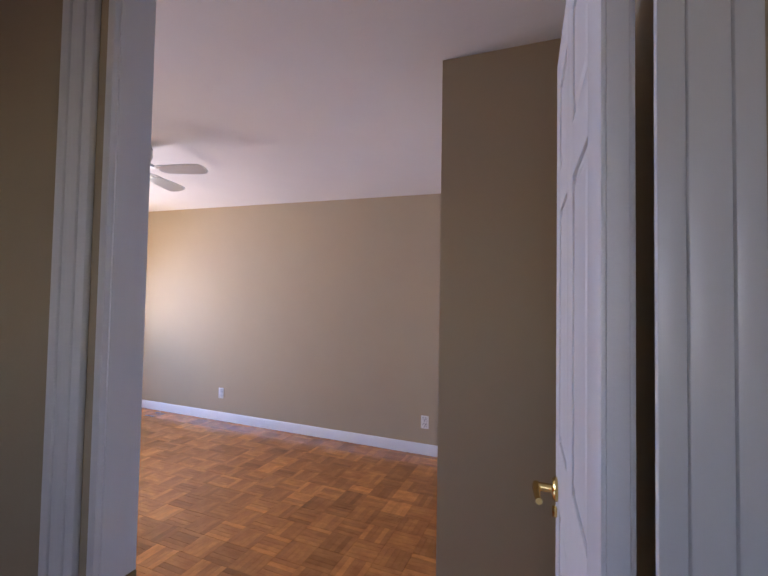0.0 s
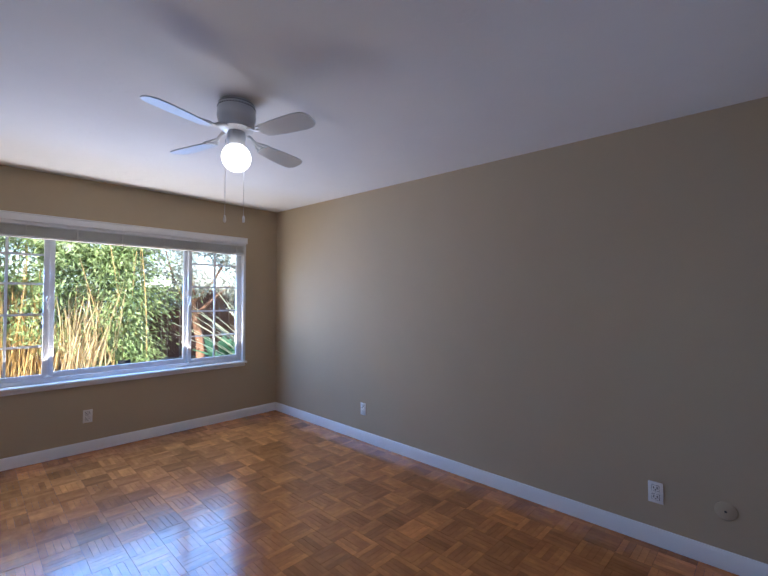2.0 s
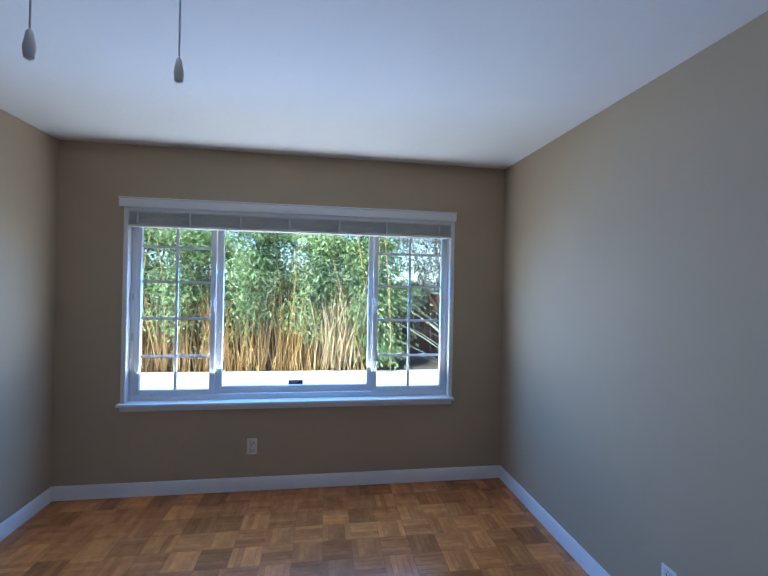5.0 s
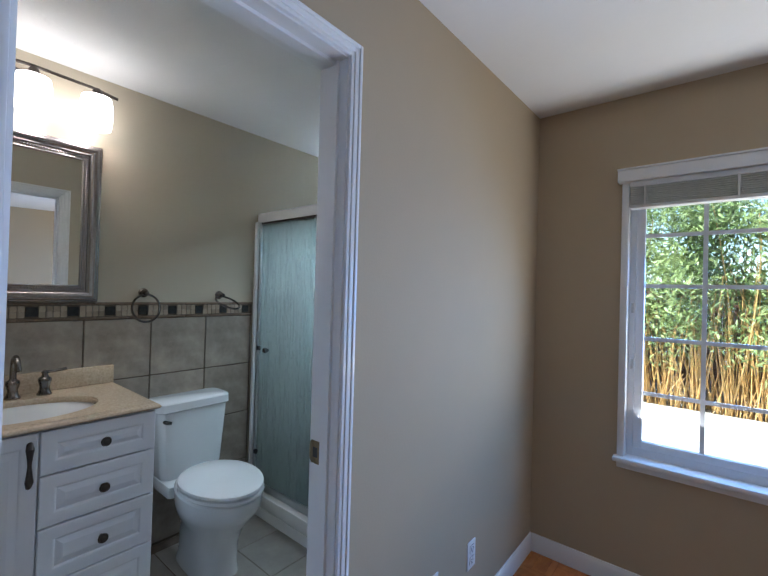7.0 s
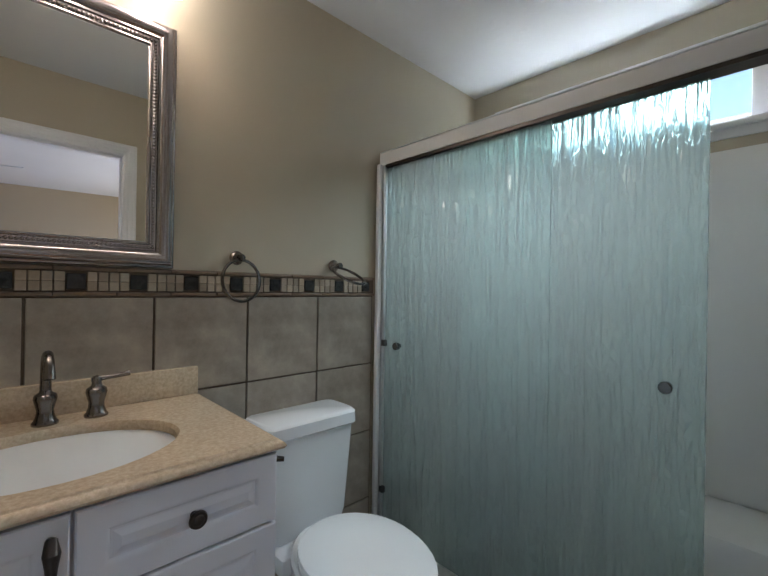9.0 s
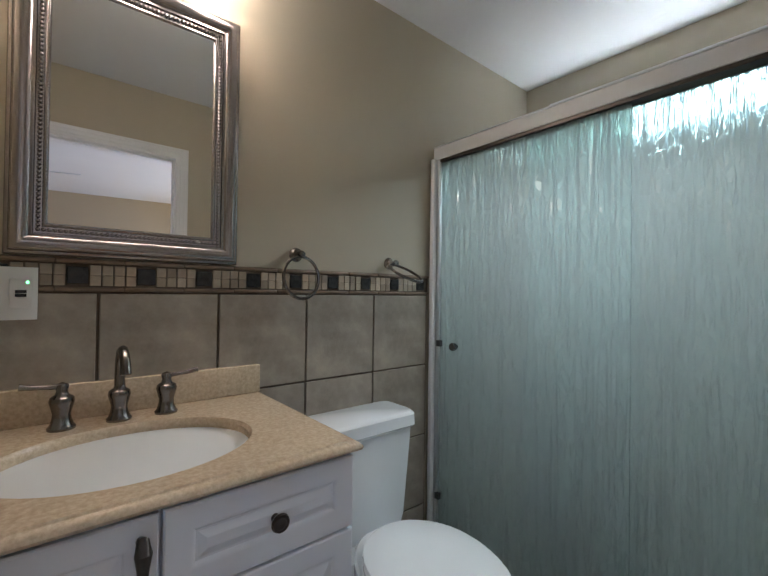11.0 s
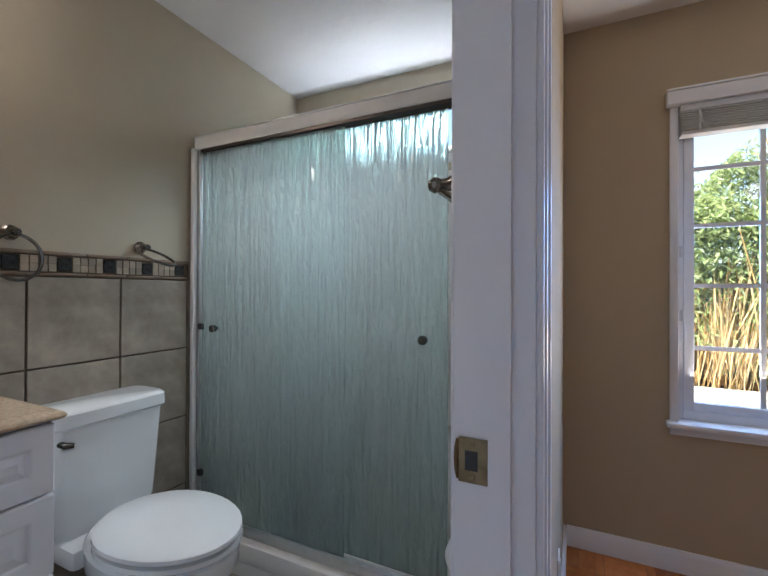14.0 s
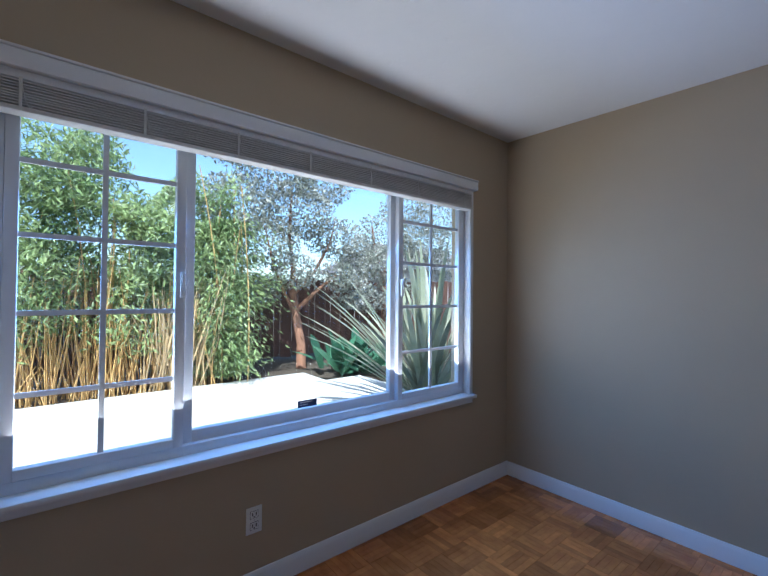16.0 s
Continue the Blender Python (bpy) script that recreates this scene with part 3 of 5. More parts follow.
part("window_sill", B((-0.10, WY0 - 0.035, WZ0 - 0.022, 0.045, WY1 + 0.028, WZ0 + 0.001), bev=0.006), WHITE, win)
part("apron", B((0.0005, WY0 - 0.02, WZ0 - 0.055, 0.016, WY1 + 0.015, WZ0 - 0.0225), bev=0.003), WHITE, win)
val = thing("window_blind", (0, 0, 0), "raised white wood blind under a white valance", "blind")
part("valance", B((0.0005, WY0 - 0.035, 2.000, 0.052, WY1 + 0.020, 2.056), (0.0005, WY0 - 0.038, 2.056, 0.058, WY1 + 0.023, 2.066), bev=0.004), WHITE, val)
part("head_rail", B((-0.035, WY0 + 0.015, 1.972, 0.030, WY1 - 0.015, 1.9995), bev=0.002), WHITE, val)
slat_rng = random.Random(4)
for k in range(9):
    z = 1.965 - k * 0.0093
    j = slat_rng.uniform(-0.004, 0.004)
    part("slat", B((-0.022 + j, WY0 + 0.018, z - 0.0024, 0.034 + j, WY1 - 0.018, z + 0.0014)), BLIND, val, smooth=0)
part("bottom_rail", B((-0.024, WY0 + 0.018, 1.868, 0.036, WY1 - 0.018, 1.884), bev=0.003), BLIND, val)
for y in (0.52, 0.86, 1.20, 1.54, 1.90, 2.25, 2.66):
    part("ladder_tape", B((0.0385, y - 0.004, 1.868, 0.0400, y + 0.004, 1.975)), BLIND, val)
    part("lift_cord", tube([(0.040, y, 1.965), (0.046, y + 0.012, 1.90), (0.048, y + 0.022, 1.876), (0.044, y + 0.03, 1.885), (0.040, y + 0.008, 1.89)], 0.0016, 5), BLIND, val)
part("pull_cord", tube([(0.03, 2.725, 1.87), (0.032, 2.727, 1.3), (0.03, 2.724, 0.80), (0.026, 2.715, 0.68)], 0.0018, 5), BLIND, val)
part("pull_cord", tube([(0.03, 2.735, 1.87), (0.032, 2.738, 1.2), (0.034, 2.736, 0.75)], 0.0018, 5), BLIND, val)


# ---- outlets ----
def outlet(loc, rz, kind, label):
    """A wall plate; local x faces the room."""
    o = thing("wall_outlet", loc, label, "outlet", "outlets round the bedroom", rz=rz)
    part("plate", B((0.0003, -0.035, -0.057, 0.006, 0.035, 0.057), bev=0.002), PLASTIC, o)
    if kind == "duplex":
        for z in (-0.024, 0.024):
            # dark outline standing in for the shade round the receptacle
            part("recess_shade", B((0.0045, -0.0185, z - 0.0165, 0.0064, 0.0185, z + 0.0165), bev=0.0005), DARK, o)
            r = part("receptacle", B((0.005, -0.017, z - 0.015, 0.008, 0.017, z + 0.015), bev=0.002), PLASTIC, o)
            part("slots", B((0.0075, -0.0105, z - 0.004, 0.0083, -0.006, z + 0.009), (0.0075, 0.006, z - 0.004, 0.0083, 0.0105, z + 0.009), (0.0075, -0.003, z - 0.012, 0.0083, 0.003, z - 0.006)), DARK, r)
    elif kind == "jack":
        part("jack", lathe([(0, 0), (0.006, 0), (0.006, 0.007), (0, 0.008)], 12, m=Matrix.Translation((0.005, 0, 0)) @ Matrix.Rotation(radians(90), 4, "Y")), DARK, o)
    part("screw", lathe([(0, 0), (0.003, 0), (0.002, 0.001), (0, 0.001)], 8, m=Matrix.Translation((0.006, 0, 0.0)) @ Matrix.Rotation(radians(90), 4, "Y")), ALU, o)
    return o


o1 = outlet((0, 1.303, 0.316), 0, "duplex", "white duplex outlet on the wall under the window")
outlet((1.578, YN, 0.304), -90, "duplex", "small white outlet plate low on the tan wall")
outlet((3.942, YN, 0.287), -90, "duplex", "white outlet plate low on the tan wall")
outlet((0.732, 0, 0.322), 90, "duplex", "white outlet plate in bluish window light")
outlet((1.036, 0, 0.330), 90, "jack", "white cable jack plate on the tan wall")
cj = thing("cable_cover", (4.238, YN, 0.289), "round tan cover plate with a cable hole", "cable cover", rz=-90)
part("plate", lathe([(0, 0.0004), (0.045, 0.0004), (0.045, 0.004), (0.036, 0.008), (0, 0.009)], 28, m=Matrix.Rotation(radians(90), 4, "Y")), TAN, cj)
part("cable_hole", lathe([(0, 0.0088), (0.006, 0.0088), (0.004, 0.011), (0, 0.011)], 10, m=Matrix.Rotation(radians(90), 4, "Y")), DARK, cj)

# ---- ceiling fan ----
FZ = H - 0.0235 * 2.425
fan = thing("ceiling_fan", (2.425, 1.50, FZ), "white four-blade ceiling fan with one lit globe", "ceiling fan")
part("housing", lathe([(0, -0.001), (0.084, -0.001), (0.086, -0.010), (0.092, -0.014), (0.096, -0.050), (0.095, -0.062), (0.098, -0.068), (0.096, -0.085), (0.088, -0.108), (0.078, -0.116), (0.076, -0.126), (0.084, -0.130), (0.084, -0.138), (0.055, -0.150), (0, -0.152)], 40), FANWHITE, fan)
# dark ring that paints the shade where the housing meets the ceiling
part("canopy_shade_ring", lathe([(0.0885, -0.0095), (0.0915, -0.0105), (0.0915, -0.0135), (0.0885, -0.0145)], 40), DARK, fan)
bm = bmesh.new()
for k in range(40):
    a = 2 * math.pi * k / 40
    bmesh.ops.create_cube(bm, size=0.006, matrix=Matrix.Rotation(a, 4, "Z") @ Matrix.Translation((0.0925, 0, -0.028)))
part("vent_holes", bm, DARK, fan)
part("light_kit", lathe([(0, -0.148), (0.042, -0.148), (0.046, -0.160), (0.047, -0.185), (0.043, -0.206), (0.040, -0.212), (0.038, -0.225), (0, -0.227)], 28), FANWHITE, fan)
part("globe", lathe([(0.036, -0.223)] + [(0.074 * math.sin(a), -0.286 + 0.074 * math.cos(a)) for a in np.linspace(0.5, math.pi, 16)], 32), BULB, fan, "frosted glass globe, lit")


def blade_outline():
    out = [(0.185, -0.040), (0.22, -0.048), (0.32, -0.058), (0.42, -0.062), (0.465, -0.056), (0.488, -0.034), (0.495, 0.0), (0.488, 0.034), (0.465, 0.056), (0.42, 0.062), (0.32, 0.058), (0.22, 0.048), (0.185, 0.040), (0.172, 0.0)]
    return out


for k in range(4):
    m = Matrix.Rotation(radians(16.5 + 90 * k), 4, "Z") @ Matrix.Translation((0, 0, -0.180)) @ Matrix.Rotation(radians(-12), 4, "X")
    rings = [[m @ Vector((x, y, z)) for x, y in blade_outline()] for z in (-0.003, 0.003)]
    bl = part("blade", loft(rings), FANWHITE, fan, smooth=30)
    ir = tube([m @ Vector(p) for p in ((0.06, 0, 0.045), (0.10, 0.0, 0.036), (0.14, 0.0, 0.014), (0.20, 0.0, 0.010))], [0.012, 0.011, 0.010, 0.006], 8)
    for sgn in (-1, 1):
        tube([m @ Vector(p) for p in ((0.13, 0, 0.02), (0.165, sgn * 0.028, 0.009), (0.205, sgn * 0.034, 0.008), (0.235, sgn * 0.012, 0.008), (0.245, 0, 0.008))], 0.006, 6, bm=ir)
    part("blade_iron", ir, FANWHITE, bl)
for x, y, ln in ((0.035, -0.075, 0.40), (-0.055, 0.070, 0.37)):
    ch = part("pull_chain", tube([(x * 0.6, y * 0.6, -0.19), (x, y, -0.22), (x, y, -0.20 - ln)], 0.0014, 5), ALU, fan)
    part("pull_bob", lathe([(0, -0.20 - ln), (0.004, -0.205 - ln), (0.0075, -0.225 - ln), (0.006, -0.238 - ln), (0, -0.242 - ln)], 10, m=Matrix.Translation((x, y, 0))), PLASTIC, ch)


# ---- bathroom ----
vx0, vx1, vf = 1.602, XB - 0.004, -1.014
van = thing("vanity_cabinet", (0, 0, 0), "white vanity cabinet with raised-panel drawers and door", "vanity")
part("body", B((vx0, YB + 0.012, 0.09, vx1, vf - 0.02, 0.9085), (vx0 + 0.02, YB + 0.012, 0, vx1, vf - 0.08, 0.09)), CABINET, van)


def raised_front(name, x0, x1, z0, z1):
    """A raised-panel drawer front or door facing +y."""
    p = part(name, B((x0, vf - 0.0195, z0, x1, vf - 0.006, z1), bev=0.002), CABINET, van)
    e = 0.050

    def ring(k, y):
        return [(x0 + k, y, z0 + k), (x1 - k, y, z0 + k), (x1 - k, y, z1 - k), (x0 + k, y, z1 - k)]
    part("front_frame", loft([ring(0.0, vf - 0.006), ring(0.0, vf - 0.003), ring(0.003, vf), ring(e - 0.010, vf), ring(e - 0.006, vf - 0.001), ring(e, vf - 0.006)], cap=False), CABINET, p)
    a, b, c, d = x0 + e + 0.004, x1 - e - 0.004, z0 + e + 0.004, z1 - e - 0.004
    g = min(0.020, (d - c) * 0.3)
    part("raised_panel", loft([[(a, vf - 0.006, c), (b, vf - 0.006, c), (b, vf - 0.006, d), (a, vf - 0.006, d)], [(a + g, vf - 0.001, c + g), (b - g, vf - 0.001, c + g), (b - g, vf - 0.001, d - g), (a + g, vf - 0.001, d - g)]]), CABINET, p, smooth=0)
    return p


def knob(p, x, z):
    part("knob", lathe([(0, 0), (0.008, 0.0), (0.007, 0.012), (0.015, 0.018), (0.018, 0.024), (0.016, 0.029), (0.011, 0.029), (0.009, 0.031), (0, 0.032)], 24, m=Matrix.Translation((x, vf, z)) @ Matrix.Rotation(radians(-90), 4, "X")), BRONZE, p, "dark bronze knob")


for z0, z1 in ((0.750, 0.903), (0.566, 0.744), (0.366, 0.560), (0.115, 0.360)):
    knob(raised_front("drawer", 1.608, 1.980, z0, z1), 1.790, (z0 + z1) / 2 + (0.002 if z1 > 0.8 else 0))
vd = raised_front("door", 1.986, vx1 - 0.006, 0.115, 0.903)
part("pull", tube([(2.012, vf, 0.868), (2.012, vf + 0.020, 0.876), (2.012, vf + 0.027, 0.860), (2.012, vf + 0.026, 0.838), (2.012, vf + 0.024, 0.805), (2.012, vf + 0.026, 0.772), (2.012, vf + 0.027, 0.750), (2.012, vf + 0.020, 0.734), (2.012, vf, 0.742)], [0.007, 0.009, 0.0125, 0.009, 0.0055, 0.009, 0.0125, 0.009, 0.007], 12), BRONZE, vd, "dark bronze bar pull")

CT = 0.934
sx, sy, sa, sb = 1.990, -1.255, 0.232, 0.175


def counter_top():
    """A slab with an eased front edge and an oval cut for the basin."""
    bm = bmesh.new()
    n = 48
    x0, x1, y0, y1 = 1.590, vx1, YB + 0.001, -1.002
    ov, rim = [], []
    for k in range(n):
        a = 2 * math.pi * k / n
        c, s_ = math.cos(a), math.sin(a)
        ov.append((sx + sa * c, sy + sb * s_))
        t = min((x1 - sx) / c if c > 1e-6 else 9, (x0 - sx) / c if c < -1e-6 else 9, (y1 - sy) / s_ if s_ > 1e-6 else 9, (y0 - sy) / s_ if s_ < -1e-6 else 9)
        rim.append((sx + t * c, sy + t * s_))
    for cx, cy in ((x0, y0), (x1, y0), (x0, y1), (x1, y1)):
        i = min(range(n), key=lambda q: (rim[q][0] - cx) ** 2 + (rim[q][1] - cy) ** 2)
        rim[i] = (cx, cy)

    def inset(p, d):
        return (min(max(p[0], x0 + d), x1), min(p[1], y1 - d))
    rows = [[(p[0], p[1], CT - 0.024) for p in ov], [(p[0], p[1], CT - 0.008) for p in ov], [(sx + (p[0] - sx) * 1.03, sy + (p[1] - sy) * 1.03, CT) for p in ov],
            [(*inset(p, 0.020), CT) for p in rim], [(*inset(p, 0.0165), CT - 0.0035) for p in rim], [(*inset(p, 0.0135), CT - 0.0035) for p in rim], [(*inset(p, 0.008), CT - 0.0045) for p in rim],
            [(*inset(p, 0.002), CT - 0.010) for p in rim], [(*p, CT - 0.015) for p in rim], [(*inset(p, 0.003), CT - 0.021) for p in rim], [(*inset(p, 0.012), CT - 0.0245) for p in rim]]
    vs = [[bm.verts.new(p) for p in r] for r in rows]
    for a, b in zip(vs, vs[1:]):
        for k in range(n):
            bm.faces.new([a[k], a[(k + 1) % n], b[(k + 1) % n], b[k]])
    bmesh.ops.recalc_face_normals(bm, faces=bm.faces)
    return bm


ctop = thing("countertop", (0, 0, 0), "tan speckled stone countertop with a backsplash", "countertop")
part("slab", counter_top(), STONE, ctop)
part("backsplash", B((1.603, YB + 0.011, CT + 0.0005, vx1, YB + 0.032, CT + 0.088), bev=0.003), STONE, ctop)
basin = single("sink_basin", loft([[(sx + sa * f * math.cos(a), sy + sb * f * math.sin(a), z) for a in np.linspace(0, 2 * math.pi, 40, endpoint=False)] for f, z in ((1.04, CT - 0.0245), (1.0, CT - 0.025), (0.97, CT - 0.05), (0.90, CT - 0.10), (0.70, CT - 0.14), (0.35, CT - 0.155), (0.10, CT - 0.158))]), CERAMIC, (0, 0, 0), "white oval undermount basin in the stone top", "sink")
ft = thing("bathroom_faucet", (sx, -1.483, CT), "brushed nickel widespread faucet with two lever handles", "faucet")
body_p = [(0, 0.0), (0.027, 0.0), (0.0275, 0.005), (0.023, 0.010), (0.0185, 0.024), (0.0175, 0.036), (0.0215, 0.052), (0.0245, 0.064), (0.0225, 0.073), (0.013, 0.080), (0.011, 0.088), (0, 0.090)]
sp = part("spout_body", lathe(body_p, 24), NICKEL, ft)
part("spout", tube([(0, 0, 0.080), (0, 0, 0.130), (0, 0.006, 0.153), (0, 0.022, 0.171), (0, 0.046, 0.178), (0, 0.072, 0.170), (0, 0.092, 0.150), (0, 0.10, 0.128)], [0.012, 0.011, 0.011, 0.011, 0.011, 0.011, 0.011, 0.012], 14), NICKEL, sp)
for dx, sg in ((-0.105, -1), (0.112, 1)):
    hb = part("handle_body", lathe(body_p[:-1] + [(0.013, 0.098), (0.010, 0.104), (0, 0.108)], 24, m=Matrix.Translation((dx, 0, 0))), NICKEL, ft)
    part("lever", tube([(dx - sg * 0.012, 0, 0.096), (dx, 0.0, 0.098), (dx + sg * 0.04, 0.004, 0.100), (dx + sg * 0.075, 0.006, 0.106)], [0.006, 0.007, 0.005, 0.008], 10), NICKEL, hb)

# mirror
mi = thing("wall_mirror", (0, 0, 0), "rectangular mirror in an antique silver beaded frame", "mirror")
mx0, mx1, mz0, mz1 = 1.678, 2.214, 1.338, 2.094
prof = [(0.0, 0.001), (0.0, 0.012), (0.003, 0.017), (0.008, 0.018), (0.010, 0.024), (0.017, 0.031), (0.026, 0.032), (0.036, 0.027), (0.044, 0.019), (0.047, 0.020), (0.051, 0.020), (0.053, 0.014), (0.068, 0.012), (0.071, 0.015), (0.075, 0.015), (0.079, 0.009), (0.079, 0.004)]
rings = []
for d, y in prof:
    rings.append([(mx0 + d, YB + y, mz0 + d), (mx1 - d, YB + y, mz0 + d), (mx1 - d, YB + y, mz1 - d), (mx0 + d, YB + y, mz1 - d)])
part("frame", loft(rings, cap=False), SILVER, mi, smooth=50)
part("mirror_glass", B((mx0 + 0.075, YB + 0.0045, mz0 + 0.075, mx1 - 0.075, YB + 0.0085, mz1 - 0.075)), MIRROR, mi, smooth=0)
bm = bmesh.new()
q = 0.061
for x0_, z0_, x1_, z1_ in ((mx0 + q, mz0 + q, mx1 - q, mz0 + q), (mx0 + q, mz1 - q, mx1 - q, mz1 - q), (mx0 + q, mz0 + q, mx0 + q, mz1 - q), (mx1 - q, mz0 + q, mx1 - q, mz1 - q)):
    nb = int(math.hypot(x1_ - x0_, z1_ - z0_) / 0.0105)
    for k in range(nb):
        f = k / nb
        bmesh.ops.create_icosphere(bm, subdivisions=1, radius=0.0052, matrix=Matrix.Translation((x0_ + (x1_ - x0_) * f, YB + 0.0155, z0_ + (z1_ - z0_) * f)))
tagged(part("bead_trim", bm, SILVER, mi, "row of small silver beads"), kind="stuff")

# vanity light
vl = thing("vanity_light", (0, 0, 0), "three-shade bathroom light on a curved bronze bar", "wall light")
part("backplate", B((1.90, YB + 0.0005, 2.24, 2.02, YB + 0.02, 2.35), bev=0.004), NICKEL, vl)
part("bar", tube([(1.64, YB + 0.075, 2.335), (1.75, YB + 0.095, 2.343), (1.96, YB + 0.105, 2.347), (2.17, YB + 0.095, 2.343), (2.28, YB + 0.075, 2.335)], 0.007, 8), BRONZE, vl)
part("stem", tube([(1.96, YB + 0.02, 2.30), (1.96, YB + 0.07, 2.33), (1.96, YB + 0.10, 2.345)], 0.008, 8), BRONZE, vl)
for x in (1.735, 1.962, 2.190):
    so = part("socket", lathe([(0, 0), (0.02, 0), (0.02, 0.03), (0.012, 0.045), (0, 0.046)], 16, m=Matrix.Translation((x, YB + 0.112, 2.294))), BRONZE, vl)
    part("shade", lathe([(0.052, 2.150), (0.058, 2.152), (0.064, 2.19), (0.064, 2.262), (0.058, 2.296), (0.0, 2.2975)], 28, m=Matrix.Translation((x, YB + 0.112, 0))), SHADE, so, "white glass shade, lit")


# towel rings
def towel_ring(x, z, yaw, label):
    r = thing("towel_ring", (x, YB, z), label, "towel ring", "towel rings over the tiles")
    part("post", lathe([(0, 0.001), (0.024, 0.001), (0.025, 0.006), (0.018, 0.012), (0.011, 0.026), (0.010, 0.040), (0.013, 0.048), (0.010, 0.056), (0, 0.058)], 20, m=Matrix.Rotation(radians(-90), 4, "X")), NICKEL, r)
    m = Matrix.Translation((0, 0.044, -0.008)) @ Matrix.Rotation(radians(yaw), 4, "X") @ Matrix.Rotation(radians(8), 4, "Z")
    pts = [m @ Vector((0.072 * math.sin(a), 0, -0.072 + 0.072 * math.cos(a))) for a in np.linspace(0, 2 * math.pi, 33)]
    part("ring", tube(pts, 0.0055, 8), NICKEL, r)
    return r


towel_ring(1.470, 1.385, 4, "brushed nickel towel ring hanging over the tile band")
towel_ring(1.045, 1.378, 62, "brushed nickel towel ring tipped forward")

# gfci
gf = thing("gfci_outlet", (2.205, YB + 0.010, 1.245), "white bathroom safety outlet with a green light", "outlet", rz=90)
part("plate", B((0.0005, -0.055, -0.062, 0.006, 0.055, 0.062), bev=0.002), PLASTIC, gf)
part("receptacle", B((0.006, 0.005, -0.034, 0.009, 0.045, 0.034), bev=0.001), PLASTIC, gf)
part("buttons", B((0.0088, 0.015, -0.008, 0.0102, 0.035, -0.001), (0.0088, 0.015, 0.001, 0.0102, 0.035, 0.008)), DARK, gf)
part("indicator", B((0.0088, 0.034, 0.024, 0.0098, 0.039, 0.029)), LED, gf)


# toilet
def egg(cx, cy, a, b0, b1, z, n=36, sq=2.0):
    """An egg-shaped ring: half-width a, reach b0 to the back and b1 to the front."""
    out = []
    for k in range(n):
        t = 2 * math.pi * k / n
        c, s_ = math.cos(t), math.sin(t)
        c2 = math.copysign(abs(c) ** (2 / sq), c)
        s2 = math.copysign(abs(s_) ** (2 / sq), s_)
        out.append((cx + a * c2, cy + (b1 if s_ > 0 else b0) * s2, z))
    return out


tx, ty = 1.255, -1.12
wc = thing("toilet", (0, 0, 0), "white ceramic two-piece toilet with the lid closed", "toilet")
part("bowl", loft([egg(tx, ty - 0.06, 0.105, 0.26, 0.15, 0.001, sq=3), egg(tx, ty - 0.06, 0.10, 0.25, 0.15, 0.06, sq=2.6), egg(tx, ty - 0.06, 0.105, 0.25, 0.16, 0.16, sq=2.4), egg(tx, ty - 0.04, 0.125, 0.27, 0.19, 0.25), egg(tx, ty - 0.02, 0.165, 0.28, 0.235, 0.32), egg(tx, ty, 0.182, 0.28, 0.255, 0.37), egg(tx, ty, 0.185, 0.28, 0.258, 0.4270), egg(tx, ty, 0.178, 0.27, 0.250, 0.4360)]), CERAMIC, wc)
part("tank_shelf", B((tx - 0.16, YB + 0.03, 0.34, tx + 0.16, ty - 0.2, 0.408), bev=0.02), CERAMIC, wc)
part("seat", loft([egg(tx, ty, 0.182, 0.20, 0.262, 0.4380), egg(tx, ty, 0.188, 0.205, 0.268, 0.4440), egg(tx, ty, 0.186, 0.205, 0.266, 0.4560), egg(tx, ty, 0.178, 0.20, 0.258, 0.4575)]), CERAMIC, wc)
part("lid", loft([egg(tx, ty, 0.178, 0.21, 0.258, 0.4640), egg(tx, ty, 0.186, 0.214, 0.266, 0.4680), egg(tx, ty, 0.184, 0.212, 0.264, 0.4790), egg(tx, ty, 0.172, 0.202, 0.252, 0.4835), egg(tx, ty, 0.06, 0.08, 0.10, 0.4860)]), CERAMIC, wc)


def rrect(x0, x1, y0, y1, z, bow=0.0, n=9, r=0.03):
    """A rounded oblong ring with a bowed front."""
    pts = []
    for cx, cy, a0 in ((x1 - r, y1 - r, 0), (x0 + r, y1 - r, 90), (x0 + r, y0 + r, 180), (x1 - r, y0 + r, 270)):
        for k in range(n):
            a = radians(a0 + 90 * k / (n - 1))
            x, y = cx + r * math.cos(a), cy + r * math.sin(a)
            if y > (y0 + y1) / 2:
                y += bow * (1 - ((x - (x0 + x1) / 2) / ((x1 - x0) / 2)) ** 2)
            pts.append((x, y, z))
    return pts


yb = YB + 0.02
part("tank", loft([rrect(tx - 0.155, tx + 0.155, yb, -1.405, 0.41, 0.04), rrect(tx - 0.165, tx + 0.165, yb, -1.40, 0.45, 0.045), rrect(tx - 0.185, tx + 0.185, yb, -1.392, 0.72, 0.05), rrect(tx - 0.187, tx + 0.187, yb, -1.39, 0.765, 0.05)]), CERAMIC, wc)
part("tank_lid", loft([rrect(tx - 0.192, tx + 0.192, yb - 0.002, -1.386, 0.766, 0.052), rrect(tx - 0.198, tx + 0.198, yb - 0.004, -1.38, 0.774, 0.054), rrect(tx - 0.196, tx + 0.196, yb - 0.003, -1.382, 0.812, 0.054), rrect(tx - 0.186, tx + 0.186, yb + 0.004, -1.392, 0.821, 0.052)]), CERAMIC, wc)
